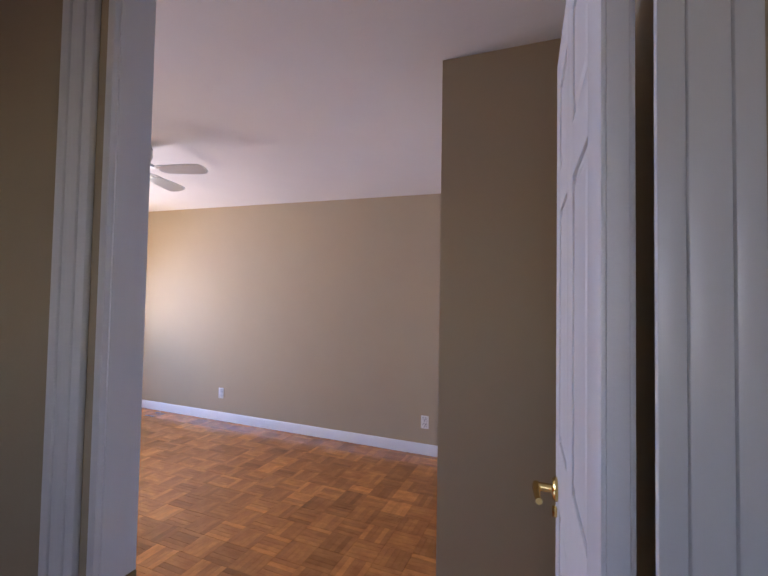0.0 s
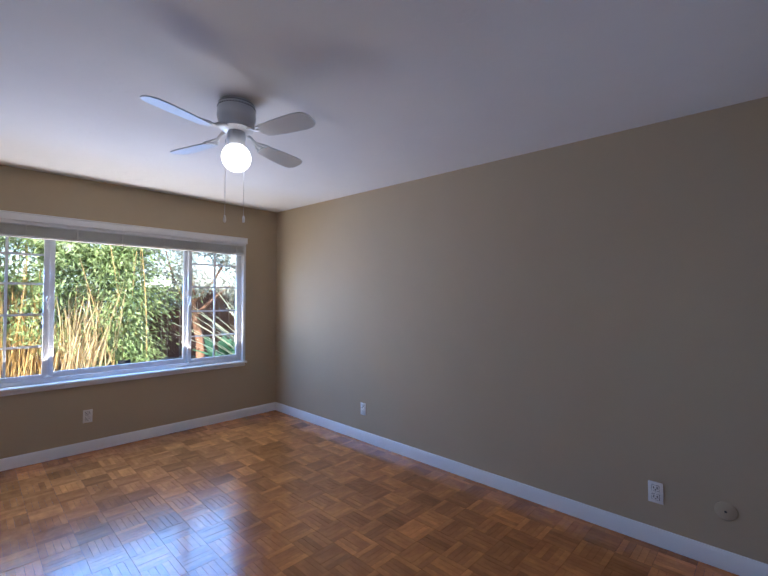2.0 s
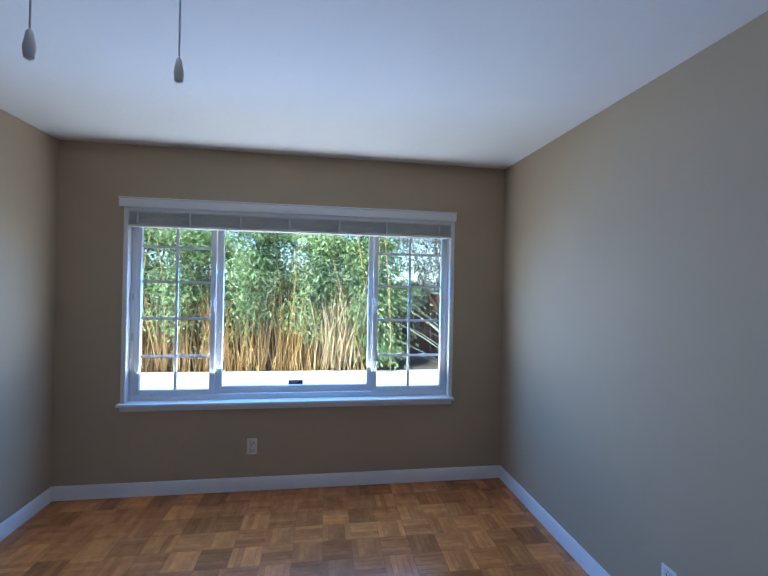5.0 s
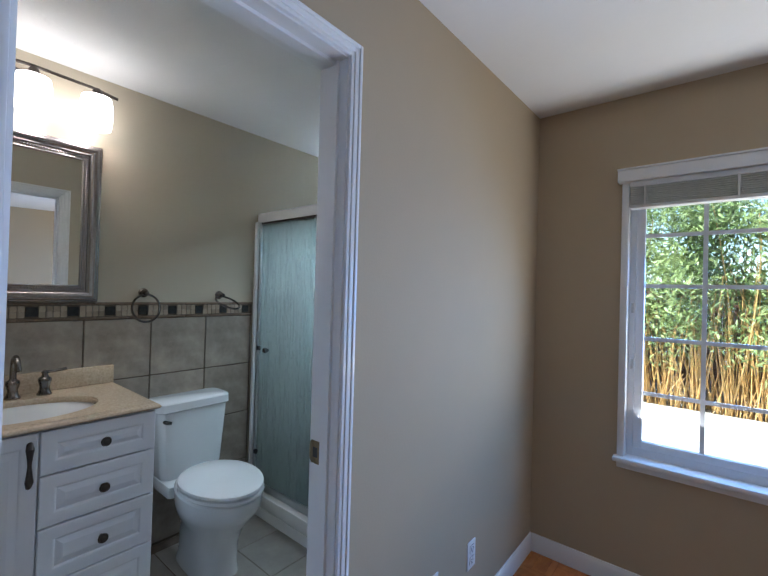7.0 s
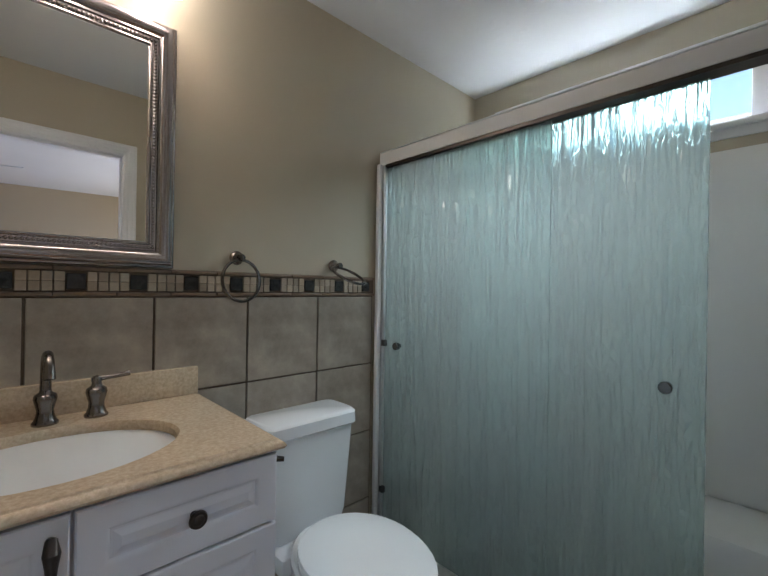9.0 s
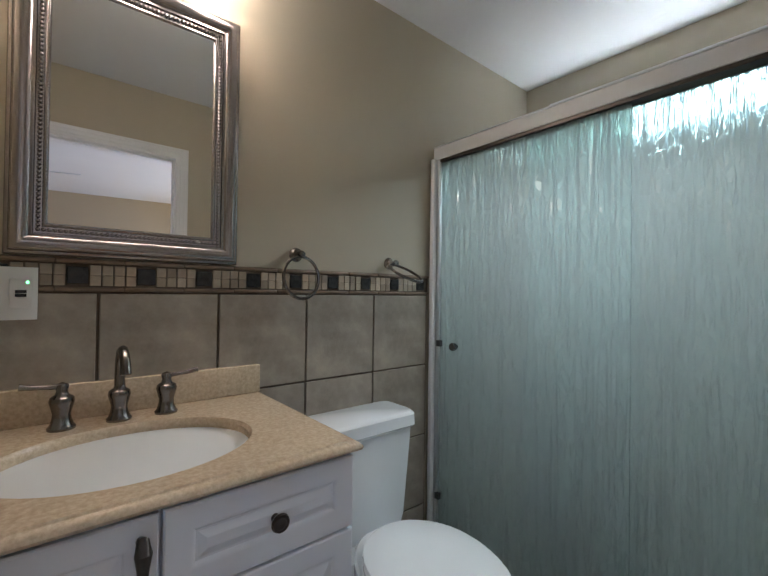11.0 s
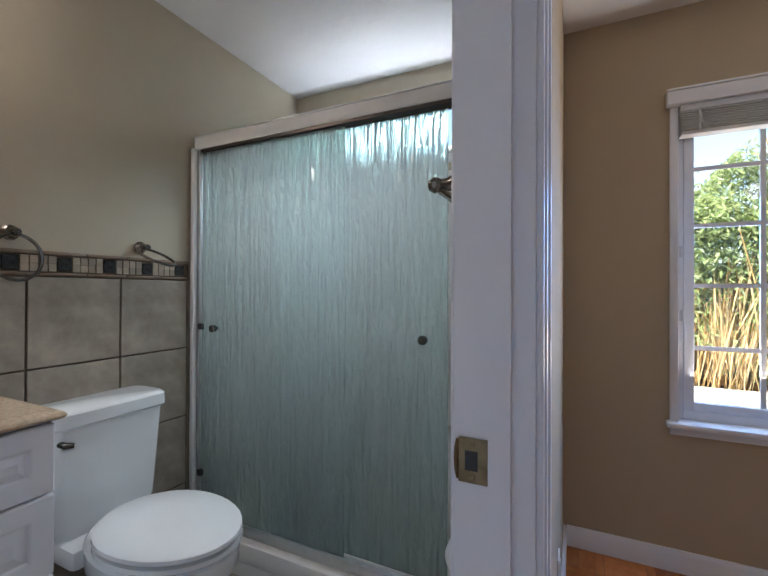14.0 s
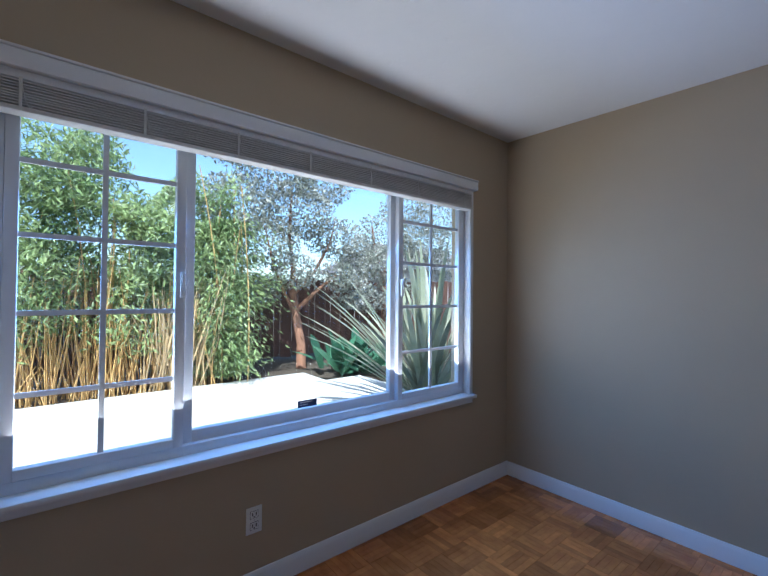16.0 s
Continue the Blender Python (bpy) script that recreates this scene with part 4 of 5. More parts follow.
part("flush_lever", tube([(tx + 0.160, -1.395, 0.725), (tx + 0.160, -1.362, 0.725), (tx + 0.140, -1.352, 0.722)], [0.011, 0.010, 0.008], 10), CHROME, wc, "dark chrome flush lever")

# shower
sh = thing("shower_enclosure", (0, 0, 0), "aluminium framed sliding shower door with bamboo patterned glass", "shower")
SY0, SY1, SX = YB + 0.014, -0.113, 0.76
part("header", B((SX - 0.035, SY0, 1.858, SX + 0.035, SY1, 1.912), (SX - 0.04, SY0, 1.912, SX + 0.038, SY1, 1.918), bev=0.003), HEADER, sh)
# solid dark strip painted in for the shade below the header
part("header_shadow_gap", B((SX - 0.028, SY0 + 0.036, 1.8455, SX + 0.030, SY1 - 0.036, 1.8578)), BRONZE, sh)
part("side_jamb", B((SX - 0.03, SY0, 0.152, SX + 0.032, SY0 + 0.035, 1.8578), bev=0.003), ALU, sh)
part("side_jamb", B((SX - 0.03, SY1 - 0.035, 0.152, SX + 0.032, SY1, 1.8578), bev=0.003), ALU, sh)
part("bottom_track", B((SX - 0.032, SY0, 0.140, SX + 0.036, SY1, 0.152), (SX + 0.026, SY0, 0.152, SX + 0.036, SY1, 0.185), (SX - 0.005, SY0, 0.152, SX + 0.003, SY1, 0.170), bev=0.001), ALU, sh)
for y0, y1, x, ky in ((-1.535, -0.756, SX + 0.014, -1.430), (-1.116, -0.353, SX - 0.014, -0.436)):
    pn = part("glass_panel", B((x - 0.003, y0, 0.176, x + 0.003, y1, 1.8452)), SHOWERGLASS, sh, "obscured glass with a bamboo stalk pattern", smooth=0)
    pn.visible_shadow = False
    part("door_knob", lathe([(0, 0), (0.009, 0), (0.009, 0.012), (0.016, 0.014), (0.017, 0.030), (0.014, 0.033), (0, 0.033)], 20, m=Matrix.Translation((x + 0.0032, ky, 1.030)) @ Matrix.Rotation(radians(90), 4, "Y")), CHROME, pn)
for y, z in ((SY0 + 0.04, 1.035), (SY0 + 0.04, 0.36), (SY1 - 0.04, 1.035)):
    part("bumper", B((SX + 0.018, y - 0.012, z - 0.014, SX + 0.036, y + 0.012, z + 0.014), bev=0.003), DARK, sh)
single("shower_trim", B((SX + 0.0335, SY0, 0.001, SX + 0.055, SY0 + 0.022, 1.86), bev=0.004), WHITE, (0, 0, 0), "white caulked trim strip beside the shower frame", "trim")
single("shower_trim", B((SX + 0.0335, SY1 - 0.022, 0.001, SX + 0.055, SY1, 1.90), bev=0.004), WHITE, (0, 0, 0), "white upright trim strip beside the shower frame", "trim")
tub = thing("shower_stall", (0, 0, 0), "white acrylic shower base and wall surround", "shower stall")
part("pan", B((0.008, SY0 - 0.012, 0.0, SX + 0.075, SY1, 0.06)), ACRYLIC, tub)
part("threshold", B((SX - 0.06, SY0 - 0.012, 0.06, SX + 0.075, SY1, 0.1395), bev=0.012), ACRYLIC, tub)
part("back_panel", B((0.0075, SY0 + 0.008, 0.06, 0.020, SY1 - 0.014, 1.85), bev=0.004), ACRYLIC, tub)
part("side_panel", B((0.0075, SY0 - 0.012, 0.06, SX - 0.04, SY0 + 0.004, 1.85), bev=0.004), ACRYLIC, tub)
part("side_panel", B((0.0075, SY1 - 0.012, 0.06, SX - 0.04, SY1, 1.85), bev=0.004), ACRYLIC, tub)
part("shower_seat", B((0.020, -0.80, 0.06, 0.38, SY1 - 0.0125, 0.50), bev=0.05), ACRYLIC, tub)
cove = [(SY1 - 0.013, 1.8505), (SY1 - 0.10, 1.8505)] + [(SY1 - 0.10 + 0.075 * math.sin(a), 1.93 - 0.0785 * math.cos(a)) for a in np.linspace(0.1, math.pi / 2, 8)] + [(SY1 - 0.013, 1.935)]
part("corner_cove", loft([[(x, y, z) for y, z in cove] for x in (0.0075, 0.020)]), ACRYLIC, tub)
sv = thing("shower_valve", (0.385, SY0 + 0.0045, 1.25), "round dark chrome shower valve on the acrylic wall", "shower valve")
part("escutcheon", lathe([(0, 0.0005), (0.078, 0.0005), (0.076, 0.006), (0.05, 0.012), (0, 0.013)], 32, m=Matrix.Rotation(radians(-90), 4, "X")), CHROME, sv)
part("valve_handle", lathe([(0, 0.012), (0.030, 0.012), (0.027, 0.035), (0.032, 0.055), (0.026, 0.062), (0, 0.063)], 24, m=Matrix.Rotation(radians(-90), 4, "X")), CHROME, sv)

# bathroom window
bw = thing("window_2", (0, 0, 0), "small high white window above the shower", "window")
bw["kind"] = "structure"
part("window_frame", B((-0.11, BWY0, BWZ0, -0.03, BWY0 + 0.05, BWZ1), (-0.11, BWY1 - 0.05, BWZ0, -0.03, BWY1, BWZ1), (-0.11, BWY0 + 0.05, BWZ0, -0.03, BWY1 - 0.05, BWZ0 + 0.04), (-0.11, BWY0 + 0.05, BWZ1 - 0.05, -0.03, BWY1 - 0.05, BWZ1), bev=0.002), VINYL, bw)
part("mullion", B((-0.105, -0.86, BWZ0 + 0.04, -0.04, -0.82, BWZ1 - 0.05)), VINYL, bw)
for a, b in ((BWY0 + 0.05, -0.86), (-0.82, BWY1 - 0.05)):
    part("pane", B((-0.072, a, BWZ0 + 0.04, -0.068, b, BWZ1 - 0.05)), GLASS, bw, smooth=0).visible_shadow = False
part("window_casing", B((0.0065, BWY0 - 0.03, BWZ0, 0.018, BWY0 + 0.004, BWZ1 + 0.02), (0.0065, BWY1 - 0.004, BWZ0, 0.018, BWY1 + 0.03, BWZ1 + 0.02), (0.0065, BWY0 + 0.004, BWZ1 - 0.01, 0.018, BWY1 - 0.004, BWZ1 + 0.02), bev=0.002), WHITE, bw)
part("window_sill", B((-0.05, BWY0 - 0.05, BWZ0 - 0.022, 0.04, BWY1 + 0.035, BWZ0 + 0.002), bev=0.004), WHITE, bw)
part("apron", B((0.0065, BWY0 - 0.03, BWZ0 - 0.060, 0.020, BWY1 + 0.020, BWZ0 - 0.0225), bev=0.002), WHITE, bw)

# things on the doorway wall of the bathroom
tb = thing("towel_bar", (0, -0.113, 1.385), "brushed nickel towel bar with flared posts", "towel bar")
for x in (0.86, 1.460):
    part("post", lathe([(0, 0.0005), (0.028, 0.0005), (0.028, 0.004), (0.016, 0.016), (0.011, 0.032), (0.009, 0.042), (0.013, 0.047), (0.014, 0.056), (0.009, 0.064), (0, 0.066)], 20, m=Matrix.Translation((x, 0, 0)) @ Matrix.Rotation(radians(90), 4, "X")), NICKEL, tb)
part("bar", tube([(0.86, -0.054, 0), (1.460, -0.054, 0)], 0.008, 10), NICKEL, tb)
sw = thing("light_switch", (1.41, -0.1255, 1.245), "white rocker switch plate on the tile band", "light switch", rz=-90)
part("plate", B((0.0005, -0.036, -0.068, 0.006, 0.036, 0.068), bev=0.002), PLASTIC, sw)
for y in (0.0,):
    part("toggle", B((0.006, y - 0.005, -0.010, 0.016, y + 0.005, 0.010), bev=0.002), PLASTIC, sw)
tp = thing("paper_holder", (1.10, -0.124, 0.57), "brushed nickel toilet paper holder", "paper holder")
for x in (-0.085, 0.085):
    part("post", lathe([(0, 0.0005), (0.026, 0.0005), (0.026, 0.004), (0.013, 0.02), (0.009, 0.045), (0.011, 0.062), (0.008, 0.070), (0, 0.071)], 18, m=Matrix.Translation((x, 0, 0)) @ Matrix.Rotation(radians(90), 4, "X")), NICKEL, tp)
part("roller", tube([(-0.085, -0.062, 0), (0.085, -0.062, 0)], 0.008, 10), NICKEL, tp)
tr = thing("toilet_paper_roll", (1.10, -0.186, 0.555), "part-used white toilet paper roll on its holder", "toilet paper")
ry = Matrix.Rotation(radians(90), 4, "Y")
part("paper", lathe([(0.022, -0.052), (0.054, -0.052), (0.055, -0.048), (0.055, 0.048), (0.054, 0.052), (0.022, 0.052), (0.022, -0.052)], 32, m=ry), PAPER, tr)
part("core", lathe([(0.0205, -0.051), (0.0218, -0.051), (0.0218, 0.051), (0.0205, 0.051), (0.0205, -0.051)], 24, m=ry), CARD, tr)

# ---- outdoors ----
GZ = -0.15
structure("ground", B((-400, -400, GZ - 0.6, -0.16, 400, GZ - 0.06), (-0.16, -400, GZ - 0.6, 400, -1.75, GZ - 0.06), (-0.16, 3.36, GZ - 0.6, 400, 400, GZ - 0.06)), SOIL, "bare garden soil", "ground")
structure("patio", B((-5.0, -6.0, GZ - 0.059, -0.16, 4.2, GZ), (-4.2, 4.2, GZ - 0.059, -0.16, 4.9, GZ - 0.002)), CONCRETE, "sunlit pale concrete patio", "pavement")
fence = thing("garden_fence", (-7.0, 0, GZ - 0.06), "weathered red-brown board fence behind the plants", "fence")
fb = mesh_of("board", B((0, 0.004, 0.03, 0.02, 0.146, 1.85), bev=0.003), FENCEWOOD, 0)
for k in range(96):
    ob = new("board", fb)
    ob.parent = fence
    ob.location = (0.012 * ((k * 7) % 3 - 1), -6.0 + 0.15 * k, 0.02 * ((k * 5) % 3))
part("rail", B((-0.06, -6, 0.3, -0.015, 8.4, 0.39), (-0.06, -6, 1.5, -0.015, 8.4, 1.59)), FENCEWOOD, fence)
fence2 = thing("garden_fence", (-7.0, 8.4, GZ - 0.06), "weathered red-brown side fence at the garden's end", "fence", rz=-90)
for k in range(60):
    ob = new("board", fb)
    ob.parent = fence2
    ob.location = (0.012 * ((k * 7) % 3 - 1), 0.15 * k, 0.02 * ((k * 5) % 3))
part("rail", B((-0.06, 0, 0.3, -0.015, 9, 0.39)), FENCEWOOD, fence2)


def leaf_mesh(name, centres, dirs, length, width, rng, droop=0.4, jitter=0.35):
    """Many slim folded leaves: four corners each, pointed at both ends, lying along their direction."""
    n = len(centres)
    d = dirs / np.linalg.norm(dirs, axis=1)[:, None]
    up = rng.normal(size=(n, 3)) * 0.6 + np.array([0.3, -0.2, 1.0])
    side = np.cross(d, up)
    side /= np.linalg.norm(side, axis=1)[:, None] + 1e-9
    ln = length * (1 + jitter * rng.uniform(-1, 1, n))[:, None]
    wd = width * (1 + jitter * rng.uniform(-1, 1, n))[:, None]
    nrm = np.cross(side, d)
    p0, p2 = centres - d * ln * 0.5, centres + d * ln * 0.5 - nrm * ln * droop * 0.3
    p1, p3 = centres + side * wd * 0.5, centres - side * wd * 0.5
    v = np.stack([p0, p1, p2, p3], 1).reshape(-1, 3)
    f = np.arange(4 * n).reshape(-1, 4)
    me = bpy.data.meshes.new(name)
    me.from_pydata(v.tolist(), [], f.tolist())
    return me


def leaves(name, parent, me, material, label):
    me.materials.append(material)
    ob = new(name, me)
    ob.parent = parent
    return tagged(ob, label, kind="stuff")


rng = np.random.default_rng(7)
hedge = thing("bamboo_hedge", (0, 0, GZ - 0.06), "dense green bamboo hedge on bright yellow canes", "bamboo")
canes = []
for v_ in range(6):
    hgt = 2.2 + 0.25 * v_
    bend = 0.10 + 0.05 * v_
    pts = [(bend * (z / hgt) ** 2 * math.cos(v_ * 2.1), bend * (z / hgt) ** 2 * math.sin(v_ * 2.1), z) for z in np.linspace(0, hgt, 9)]
    canes.append(mesh_of("cane", tube(pts, [0.013 - 0.0008 * k for k in range(9)], 6), CANE))
tops = []
for k in range(260):
    y = rng.uniform(-3.8, 2.75)
    x = -5.25 - abs(rng.normal(0, 0.35))
    lean = rng.normal(0, 10)
    ob = new("cane", canes[k % 6])
    ob.parent = hedge
    ob.matrix_basis = pose(x, y, 0, lean, rng.normal(4, 6), rng.uniform(0, 360)) @ Matrix.Diagonal((1, 1, rng.uniform(0.35, 0.95), 1))
    tops.append((x, y))
N = 130000
y = rng.uniform(-4.0, 2.9, N)
z = 0.5 + 3.5 * rng.beta(1.3, 1.25, N)
top = 3.55 + 0.45 * np.sin(y * 2.3) + 0.3 * np.sin(y * 6.1 + 1)
z = np.where(z > top, 0.9 + (z - 0.9) * 0.6, z)
x = -5.42 + 0.36 * rng.normal(size=N) + 0.15 * np.sin(y * 5) + 0.12 * np.sin(z * 4 + y * 3)
keep = rng.uniform(size=N) < np.clip((z - 0.50) * 0.75, 0.05, 1) * (0.60 + 0.45 * np.sin(y * 3.7 + z * 2.9) * np.sin(z * 4.1 - y * 1.3))
c = np.stack([x, y, z], 1)[keep]
d = rng.normal(size=c.shape) * [0.8, 0.8, 0.4] + [0.3, 0, -0.45]
leaves("leaves", hedge, leaf_mesh("leaves", c, d, 0.115, 0.030, rng), BAMBOOLEAF, "narrow drooping bamboo leaves")
thin = bmesh.new()
for k in range(420):
    y, x = rng.uniform(-3.9, 2.8), -5.15 - abs(rng.normal(0, 0.3))
    h, lx, ly = rng.uniform(0.5, 2.0), rng.normal(0.04, 0.10), rng.normal(0, 0.16)
    p, q = Vector((x, y, 0)), Vector((x + lx, y + ly, h))
    ra = [thin.verts.new(p + Vector((0.010 * math.cos(a), 0.010 * math.sin(a), 0))) for a in (0, 2.09, 4.19)]
    rb = [thin.verts.new(q + Vector((0.006 * math.cos(a), 0.006 * math.sin(a), 0))) for a in (0, 2.09, 4.19)]
    for u in range(3):
        thin.faces.new([ra[u], ra[(u + 1) % 3], rb[(u + 1) % 3], rb[u]])
tagged(part("thin_canes", thin, CANE, hedge, "thicket of thin yellow canes"), kind="stuff")
hedge2 = thing("bamboo_clump", (-5.2, 2.75, GZ - 0.06), "leafy green bamboo clump beside the hedge", "bamboo")
N = 19000
a = rng.uniform(0, 2 * math.pi, N)
zz = 0.15 + 2.6 * rng.beta(1.2, 1.3, N)
rr = np.abs(rng.normal(0, 0.42, N)) * (1.0 - 0.22 * np.abs(zz - 1.3)) * (1 + 0.35 * np.sin(3 * a + 2 * zz))
c = np.stack([rr * np.cos(a) * 0.8, rr * np.sin(a) + 0.1 * np.sin(zz * 5), zz], 1)
d = np.stack([np.cos(a), np.sin(a), -0.5 + 0 * a], 1) + rng.normal(size=c.shape) * 0.5
leaves("leaves", hedge2, leaf_mesh("leaves", c, d, 0.115, 0.028, rng), BAMBOOLEAF, "narrow bamboo leaves")
for k in range(14):
    ob = new("cane", canes[k % 6])
    ob.parent = hedge2
    ob.matrix_basis = pose(rng.uniform(-0.3, 0.3), rng.uniform(-0.4, 0.4), 0, rng.normal(0, 7), rng.normal(0, 7), rng.uniform(0, 360))


dry = thing("dry_reed_clump", (-4.95, 2.05, GZ - 0.06), "tall pale dry reeds leaning out of the bamboo", "reeds")
N = 150
b0 = rng.normal(size=(N, 3)) * [0.12, 0.22, 0]
dr = rng.normal(size=(N, 3)) * [0.16, 0.20, 0.05] + [0.05, 0.12, 1.0]
hh = rng.uniform(0.5, 1.9, N)[:, None]
leaves("reeds", dry, leaf_mesh("reeds", b0 + dr * hh * 0.75 + [0, 0, 0.02], dr, 1.1, 0.022, rng, 0.1), mat("pale dry reed", (0.66, 0.47, 0.24), 0.6, var=0.3, scale=4, island=0.3), "pale dry reed stems")


def tree(loc, label, trunk_pts, radii, limbs, crown, n, leafmat, size, seed):
    """A tapered trunk, limbs, and a crown of leaf clumps with gaps between them."""
    g = np.random.default_rng(seed)
    t = thing("garden_tree", loc, label, "tree")
    part("trunk", tube(trunk_pts, radii, 10), BARK, t)
    for lb in limbs:
        part("limb", tube(lb, [0.05, 0.035, 0.022, 0.012][:len(lb)], 7), BARK, t)
    cs = []
    for cx, cy, cz, r in crown:
        k = int(n * r * r)
        p = g.normal(size=(k, 3))
        p /= np.linalg.norm(p, axis=1)[:, None]
        p *= (r * g.uniform(0.25, 1.0, k) ** 0.5)[:, None]
        cs.append(p * [1, 1, 0.75] + [cx, cy, cz])
    c = np.concatenate(cs)
    leaves("crown", t, leaf_mesh("crown", c, g.normal(size=c.shape), size, size * 0.45, g), leafmat, "loose crown of small leaves")
    return t


tree((-5.75, 4.55, GZ - 0.06), "small tree with reddish bark and a grey-green crown",
     [(0, 0, 0), (0.03, -0.02, 0.5), (-0.02, -0.10, 1.0), (0.02, -0.22, 1.5), (0.0, -0.2, 2.1)], [0.11, 0.09, 0.085, 0.07, 0.05],
     [[(0, -0.1, 1.05), (0.1, -0.42, 1.5), (0.15, -0.7, 2.1), (0.2, -0.9, 2.8)], [(0, -0.2, 1.5), (0.1, 0.25, 2.0), (0.1, 0.6, 2.6), (0.0, 0.8, 3.2)], [(0, -0.2, 2.0), (0.0, -0.3, 2.7), (0.1, -0.3, 3.5)], [(0, -0.1, 1.2), (0.3, 0.2, 1.6), (0.5, 0.5, 1.9)]],
     [(0.1, -0.9, 2.5, 0.75), (0.2, -1.5, 3.1, 0.75), (0.1, -0.2, 3.2, 0.8), (0.1, 0.7, 2.7, 0.65), (0.2, -0.7, 3.9, 0.8), (0.0, 0.5, 3.9, 0.7), (0.3, -0.3, 1.95, 0.5), (0.4, 0.6, 1.9, 0.45), (0.0, -1.5, 4.3, 0.6), (0.0, 1.5, 2.2, 0.55), (0.4, 1.0, 1.55, 0.5), (-0.2, -0.8, 1.6, 0.45), (-0.3, 1.9, 1.4, 0.5)], 3600, OLIVELEAF, 0.085, 3)
tree((-6.3, 7.2, GZ - 0.06), "leafy tree by the end of the fence", [(0, 0, 0), (0, 0, 1.0), (0.05, 0, 2.2)], [0.1, 0.09, 0.06],
     [[(0, 0, 1.8), (0.1, 0.4, 2.5), (0.1, 0.6, 3.1)], [(0, 0, 1.8), (0.1, -0.4, 2.6), (0.1, -0.5, 3.2)]],
     [(0, 0, 3.0, 0.9), (0.1, -0.8, 2.5, 0.6), (0, 0.7, 2.6, 0.7), (0.2, 1.3, 2.9, 0.8), (0.3, 1.9, 2.4, 0.7), (0.3, 1.6, 3.6, 0.8), (0.1, 0.6, 3.8, 0.7), (0.3, 0.0, 1.7, 0.55), (0.3, -0.3, 2.2, 0.6), (0.4, 0.1, 1.1, 0.4)], 2400, OLIVELEAF, 0.09, 5)


def blade_bm(length, width, lift, out, n=9):
    """A long sword leaf with a folded middle, rising and arching over."""
    bm = bmesh.new()
    rows = []
    for k in range(n):
        f = k / (n - 1)
        w = width * (0.55 + 0.9 * f) * (1 - f ** 3) * 0.7 + 0.002
        px = out * length * (f * 0.86 + 0.14 * f * f)
        pz = lift * length * (f - 0.14 * f * f * f)
        rows.append([bm.verts.new((px, -w, pz + 0.25 * w)), bm.verts.new((px, 0, pz)), bm.verts.new((px, w, pz + 0.25 * w))])
    for a, b in zip(rows, rows[1:]):
        for k in range(2):
            bm.faces.new([a[k], a[k + 1], b[k + 1], b[k]])
    return bm


flax = thing("flax_plant", (-1.95, 4.35, GZ - 0.06), "large flax plant with long striped sword leaves", "plant")
fl_rng = random.Random(11)
for k in range(90):
    lean = 0.05 + 0.75 * fl_rng.random() ** 0.9
    bl = part("sword_leaf", blade_bm(fl_rng.uniform(1.5, 2.6), fl_rng.uniform(0.040, 0.066), math.cos(lean * 1.2), math.sin(lean * 1.2)), FLAXLEAF, flax)
    bl.matrix_basis = pose(fl_rng.uniform(-0.12, 0.12), fl_rng.uniform(-0.12, 0.12), 0, 0, 0, fl_rng.uniform(0, 360))
hs_ = thing("neighbour_house", (-14.0, 15.0, GZ - 0.06), "pale single-storey house beyond the fence", "house")
part("wall", B((-3, -3, 0, 3, 3, 2.6)), STUCCO, hs_)
part("roof", loft([[(-3.5, -3.5, 2.6), (3.5, -3.5, 2.6), (3.5, 3.5, 2.6), (-3.5, 3.5, 2.6)], [(-0.3, -2.2, 4.0), (0.3, -2.2, 4.0), (0.3, 2.2, 4.0), (-0.3, 2.2, 4.0)]]), ROOFING, hs_, smooth=0)
hosta = thing("broad_leaf_plant", (-4.6, 5.0, GZ - 0.06), "low clump of broad glossy green leaves", "plant")
for k in range(70):
    lean = fl_rng.uniform(0.2, 1.25)
    bl = part("broad_leaf", blade_bm(fl_rng.uniform(0.45, 0.9), fl_rng.uniform(0.12, 0.18), math.cos(lean), math.sin(lean), 6), HOSTALEAF, hosta)
    bl.matrix_basis = pose(fl_rng.uniform(-0.45, 0.45), fl_rng.uniform(-0.55, 0.55), fl_rng.uniform(0, 0.25), 0, 0, fl_rng.uniform(0, 360))

# ---- tiles, bathroom ----
wains = tagged(new("wall_tiles"), "grey-brown stone tiles with a mosaic band", "wall tile", kind="structure")
TG = mesh_of("tile", B((0.0035, 0, 0.0035, 0.2980, 0.0075, 0.3055), bev=0.002), TILE, 0)
part("grout_bed", B((SX + 0.06, YB + 0.0005, 0, 1.60, YB + 0.004, 1.249), (1.60, YB + 0.0005, CT, XB, YB + 0.004, 1.249), (0.815, YB + 0.0005, 1.249, XB, YB + 0.004, 1.335)), GROUT, wains)
for i in range(6):
    for j in range(4):
        x0, z0 = 0.825 + 0.3015 * i - 0.0, 1.249 - 0.309 * (j + 1)
        if x0 > XB - 0.01:
            continue
        ob = new("tile", TG)
        ob.parent = wains
        ob.matrix_basis = pose(x0, YB + 0.003, z0) @ Matrix.Diagonal((min(1, (XB - x0) / 0.3015), 1, 1, 1))
for z in (1.251, 1.322):
    for i in range(11):
        x0 = 0.815 + i * 0.145
        part("pencil_tile", B((x0, YB + 0.003, z, min(x0 + 0.1435, XB), YB + 0.013, z + 0.011), bev=0.003), PENCIL, wains)
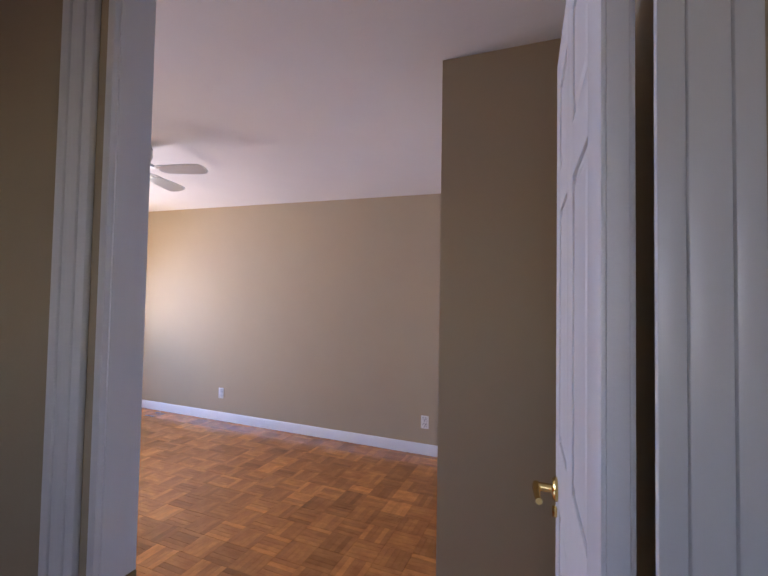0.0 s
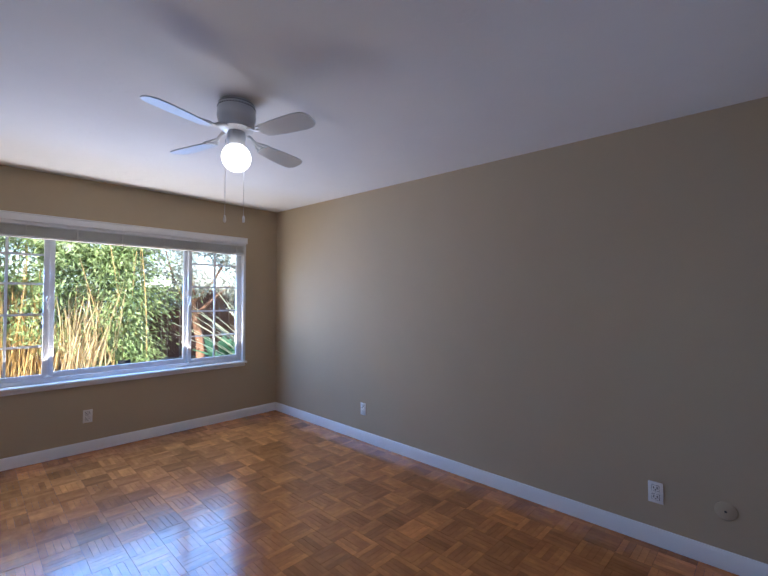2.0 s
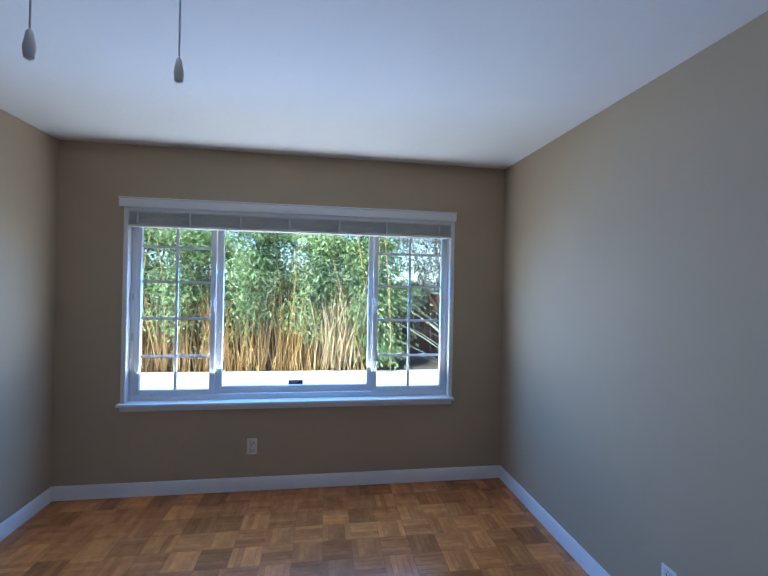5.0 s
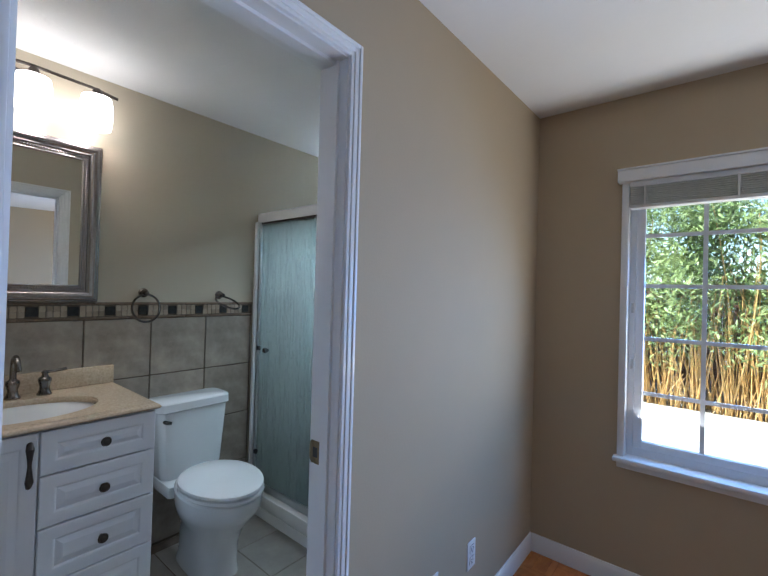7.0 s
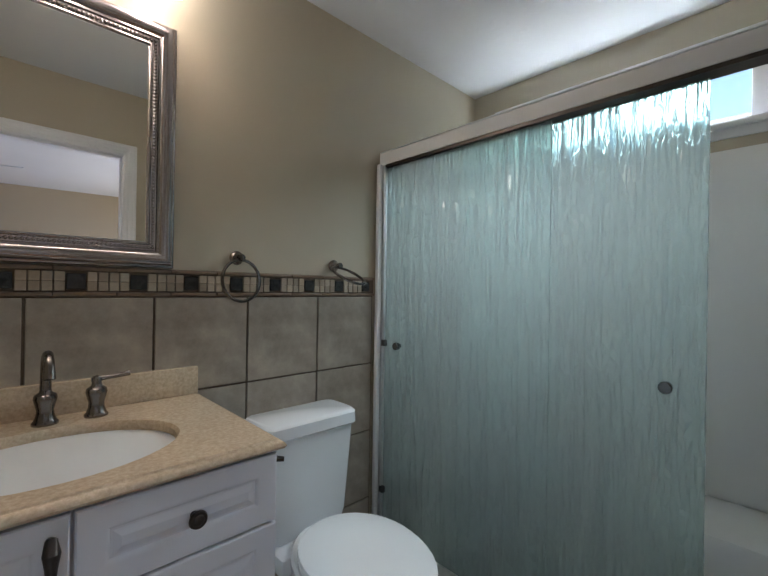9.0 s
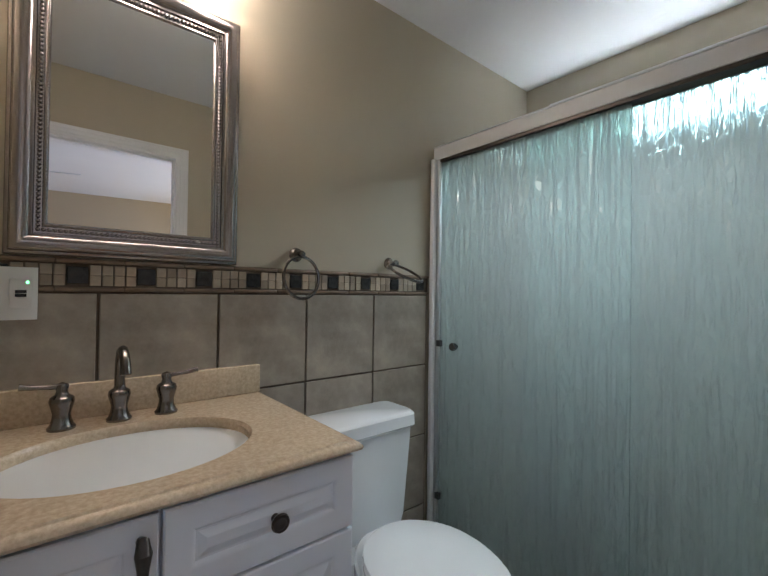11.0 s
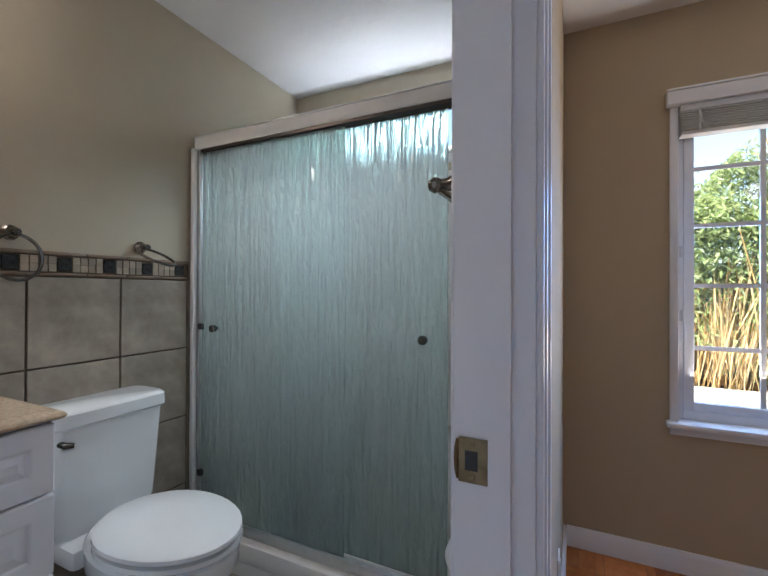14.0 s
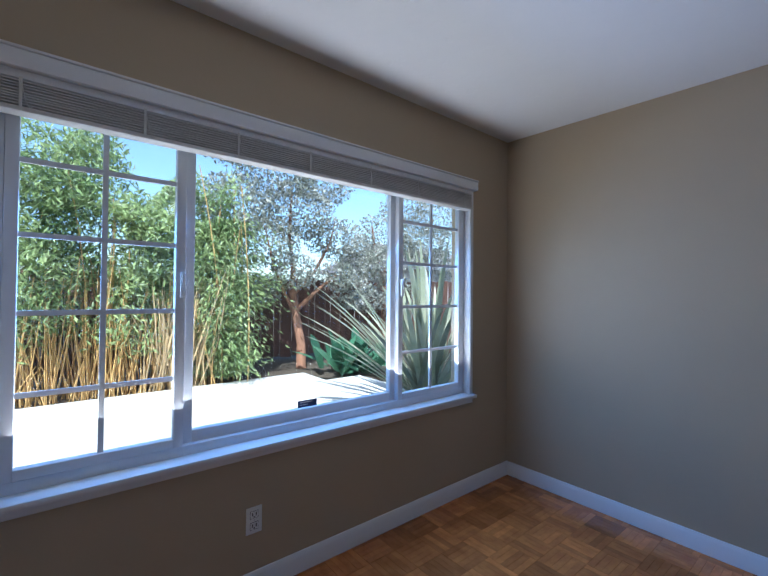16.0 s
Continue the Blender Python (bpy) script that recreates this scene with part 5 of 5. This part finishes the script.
DK = mesh_of("black_tile", B((-0.0215, 0, -0.0215, 0.0215, 0.0095, 0.0215), bev=0.002), BLACKTILE, 0)
MO = mesh_of("mosaic_tile", B((-0.0115, 0, -0.0130, 0.0115, 0.008, 0.0130), bev=0.0015), MOSAIC, 0)
for k in range(11):
    xc = 0.868 + 0.1508 * k
    ob = new("black_tile", DK)
    ob.parent = wains
    ob.location = (xc, YB + 0.004, 1.292)
    for i in range(4):
        for j in range(2):
            if xc + 0.036 + 0.0262 * i < XB - 0.01:
                ob = new("mosaic_tile", MO)
                ob.parent = wains
                ob.location = (xc + 0.036 + 0.0262 * i, YB + 0.004, 1.2785 + 0.027 * j)
wains2 = tagged(new("wall_tiles"), "grey-brown stone tiles and mosaic band by the doorway", "wall tile", kind="structure")
NW = -0.1125
part("grout_bed", B((SX + 0.06, NW - 0.004, 0, 1.455, NW - 0.0005, 1.335)), GROUT, wains2)
for i in range(3):
    for j in range(5):
        x0, z0 = 0.825 + 0.3015 * i, 1.249 - 0.309 * (j + 1)
        if j < 4:
            ob = new("tile", TG)
            ob.parent = wains2
            ob.matrix_basis = pose(x0, NW - 0.011, z0) @ Matrix.Diagonal((min(1, (1.455 - x0) / 0.3015), 1, 1, 1))
for z in (1.251, 1.322):
    part("pencil_tile", B((0.82, NW - 0.014, z, 1.455, NW - 0.003, z + 0.011), bev=0.003), PENCIL, wains2)
for k in range(4):
    xc = 0.868 + 0.1508 * k
    ob = new("black_tile", DK)
    ob.parent = wains2
    ob.location = (xc, NW - 0.0135, 1.292)
    for i in range(4):
        for j in range(2):
            if xc + 0.036 + 0.0262 * i < 1.44:
                ob = new("mosaic_tile", MO)
                ob.parent = wains2
                ob.location = (xc + 0.036 + 0.0262 * i, NW - 0.012, 1.2785 + 0.027 * j)
bfl = tagged(new("floor_tiles"), "large grey-brown floor tiles with dark grout", "floor tile", kind="structure")
FT = mesh_of("floor_tile", B((0.003, 0.003, -0.006, 0.302, 0.302, 0.0), bev=0.0015), FLOORTILE, 0)
for i in range(6):
    for j in range(5):
        ob = new("floor_tile", FT)
        ob.parent = bfl
        ob.matrix_basis = pose(0.79 + 0.305 * i, -1.50 + 0.305 * j, 0) @ Matrix.Diagonal((min(1, (XB - 0.79 - 0.305 * i) / 0.305), 1 if j < 4 else 0.85, 1, 1))

# ---- parquet ----
BS = 0.165
FINGERS = 5
structure("floor", B((0, -0.0, -0.15, 1.53, 0.18, -0.003), (1.53, 0.0, -0.15, 5.16, 0.18, -0.003), (0, 0.18, -0.15, XE, YN, -0.003)), UNDER, "golden oak finger parquet laid in small squares", "floor")
floor_ob = bpy.data.objects["floor"]


def block_boxes(rng_, ox, oy, turn, sx_, sy_):
    """The five fingers of one parquet square, as boxes."""
    out = []
    w = BS / FINGERS
    for k in range(FINGERS):
        g = 0.0009
        a = (g, k * w + g * 0.6, BS - g, (k + 1) * w - g * 0.6)
        if turn:
            a = (a[1], a[0], a[3], a[2])
        x0, y0, x1, y1 = ox + a[0], oy + a[1], ox + min(a[2], sx_), oy + min(a[3], sy_)
        if x1 - x0 > 0.002 and y1 - y0 > 0.002:
            out.append((x0, y0, -0.012, x1, y1, rng_.uniform(-0.0004, 0.0004)))
    return out


def boxes_mesh(name, bxs):
    v, f = [], []
    for x0, y0, z0, x1, y1, z1 in bxs:
        i = len(v)
        v += [(x0, y0, z0), (x1, y0, z0), (x1, y1, z0), (x0, y1, z0), (x0, y0, z1), (x1, y0, z1), (x1, y1, z1), (x0, y1, z1)]
        f += [(i + 4, i + 5, i + 6, i + 7), (i, i + 1, i + 5, i + 4), (i + 1, i + 2, i + 6, i + 5), (i + 2, i + 3, i + 7, i + 6), (i + 3, i, i + 4, i + 7)]
    me = bpy.data.meshes.new(name)
    me.from_pydata(v, [], f)
    me.materials.append(WOOD)
    return me


pr = random.Random(5)
shared = [boxes_mesh("parquet_block", block_boxes(pr, 0, 0, 0, BS, BS)) for _ in range(6)]
rest = []
made = 0
nx, ny = int(XE / BS) + 1, int(YN / BS) + 1
for i in range(nx):
    for j in range(ny):
        ox, oy = i * BS, j * BS
        sx_, sy_ = min(BS, XE - ox), min(BS, YN - oy)
        turn = (i + j) % 2
        if ox > 4.42 and oy > 1.10 and not (ox < 4.56 and oy > 1.2):
            if ox > 4.57 and oy > 1.24:
                continue
        full = sx_ >= BS - 1e-6 and sy_ >= BS - 1e-6
        if full and made < 300 and 0.4 < ox < 3.4 and 0.9 < oy < 3.2:
            ob = new("parquet_block", shared[pr.randrange(6)])
            ob.parent = floor_ob
            ob.matrix_basis = pose(ox + (BS if turn else 0), oy, 0, 0, 0, 90 if turn else 0)
            made += 1
        else:
            rest += block_boxes(pr, ox, oy, turn, sx_, sy_)
ro = new("parquet_rest", boxes_mesh("parquet_rest", rest))
ro.parent = floor_ob
tagged(ro, "more oak parquet fingers", kind="stuff")
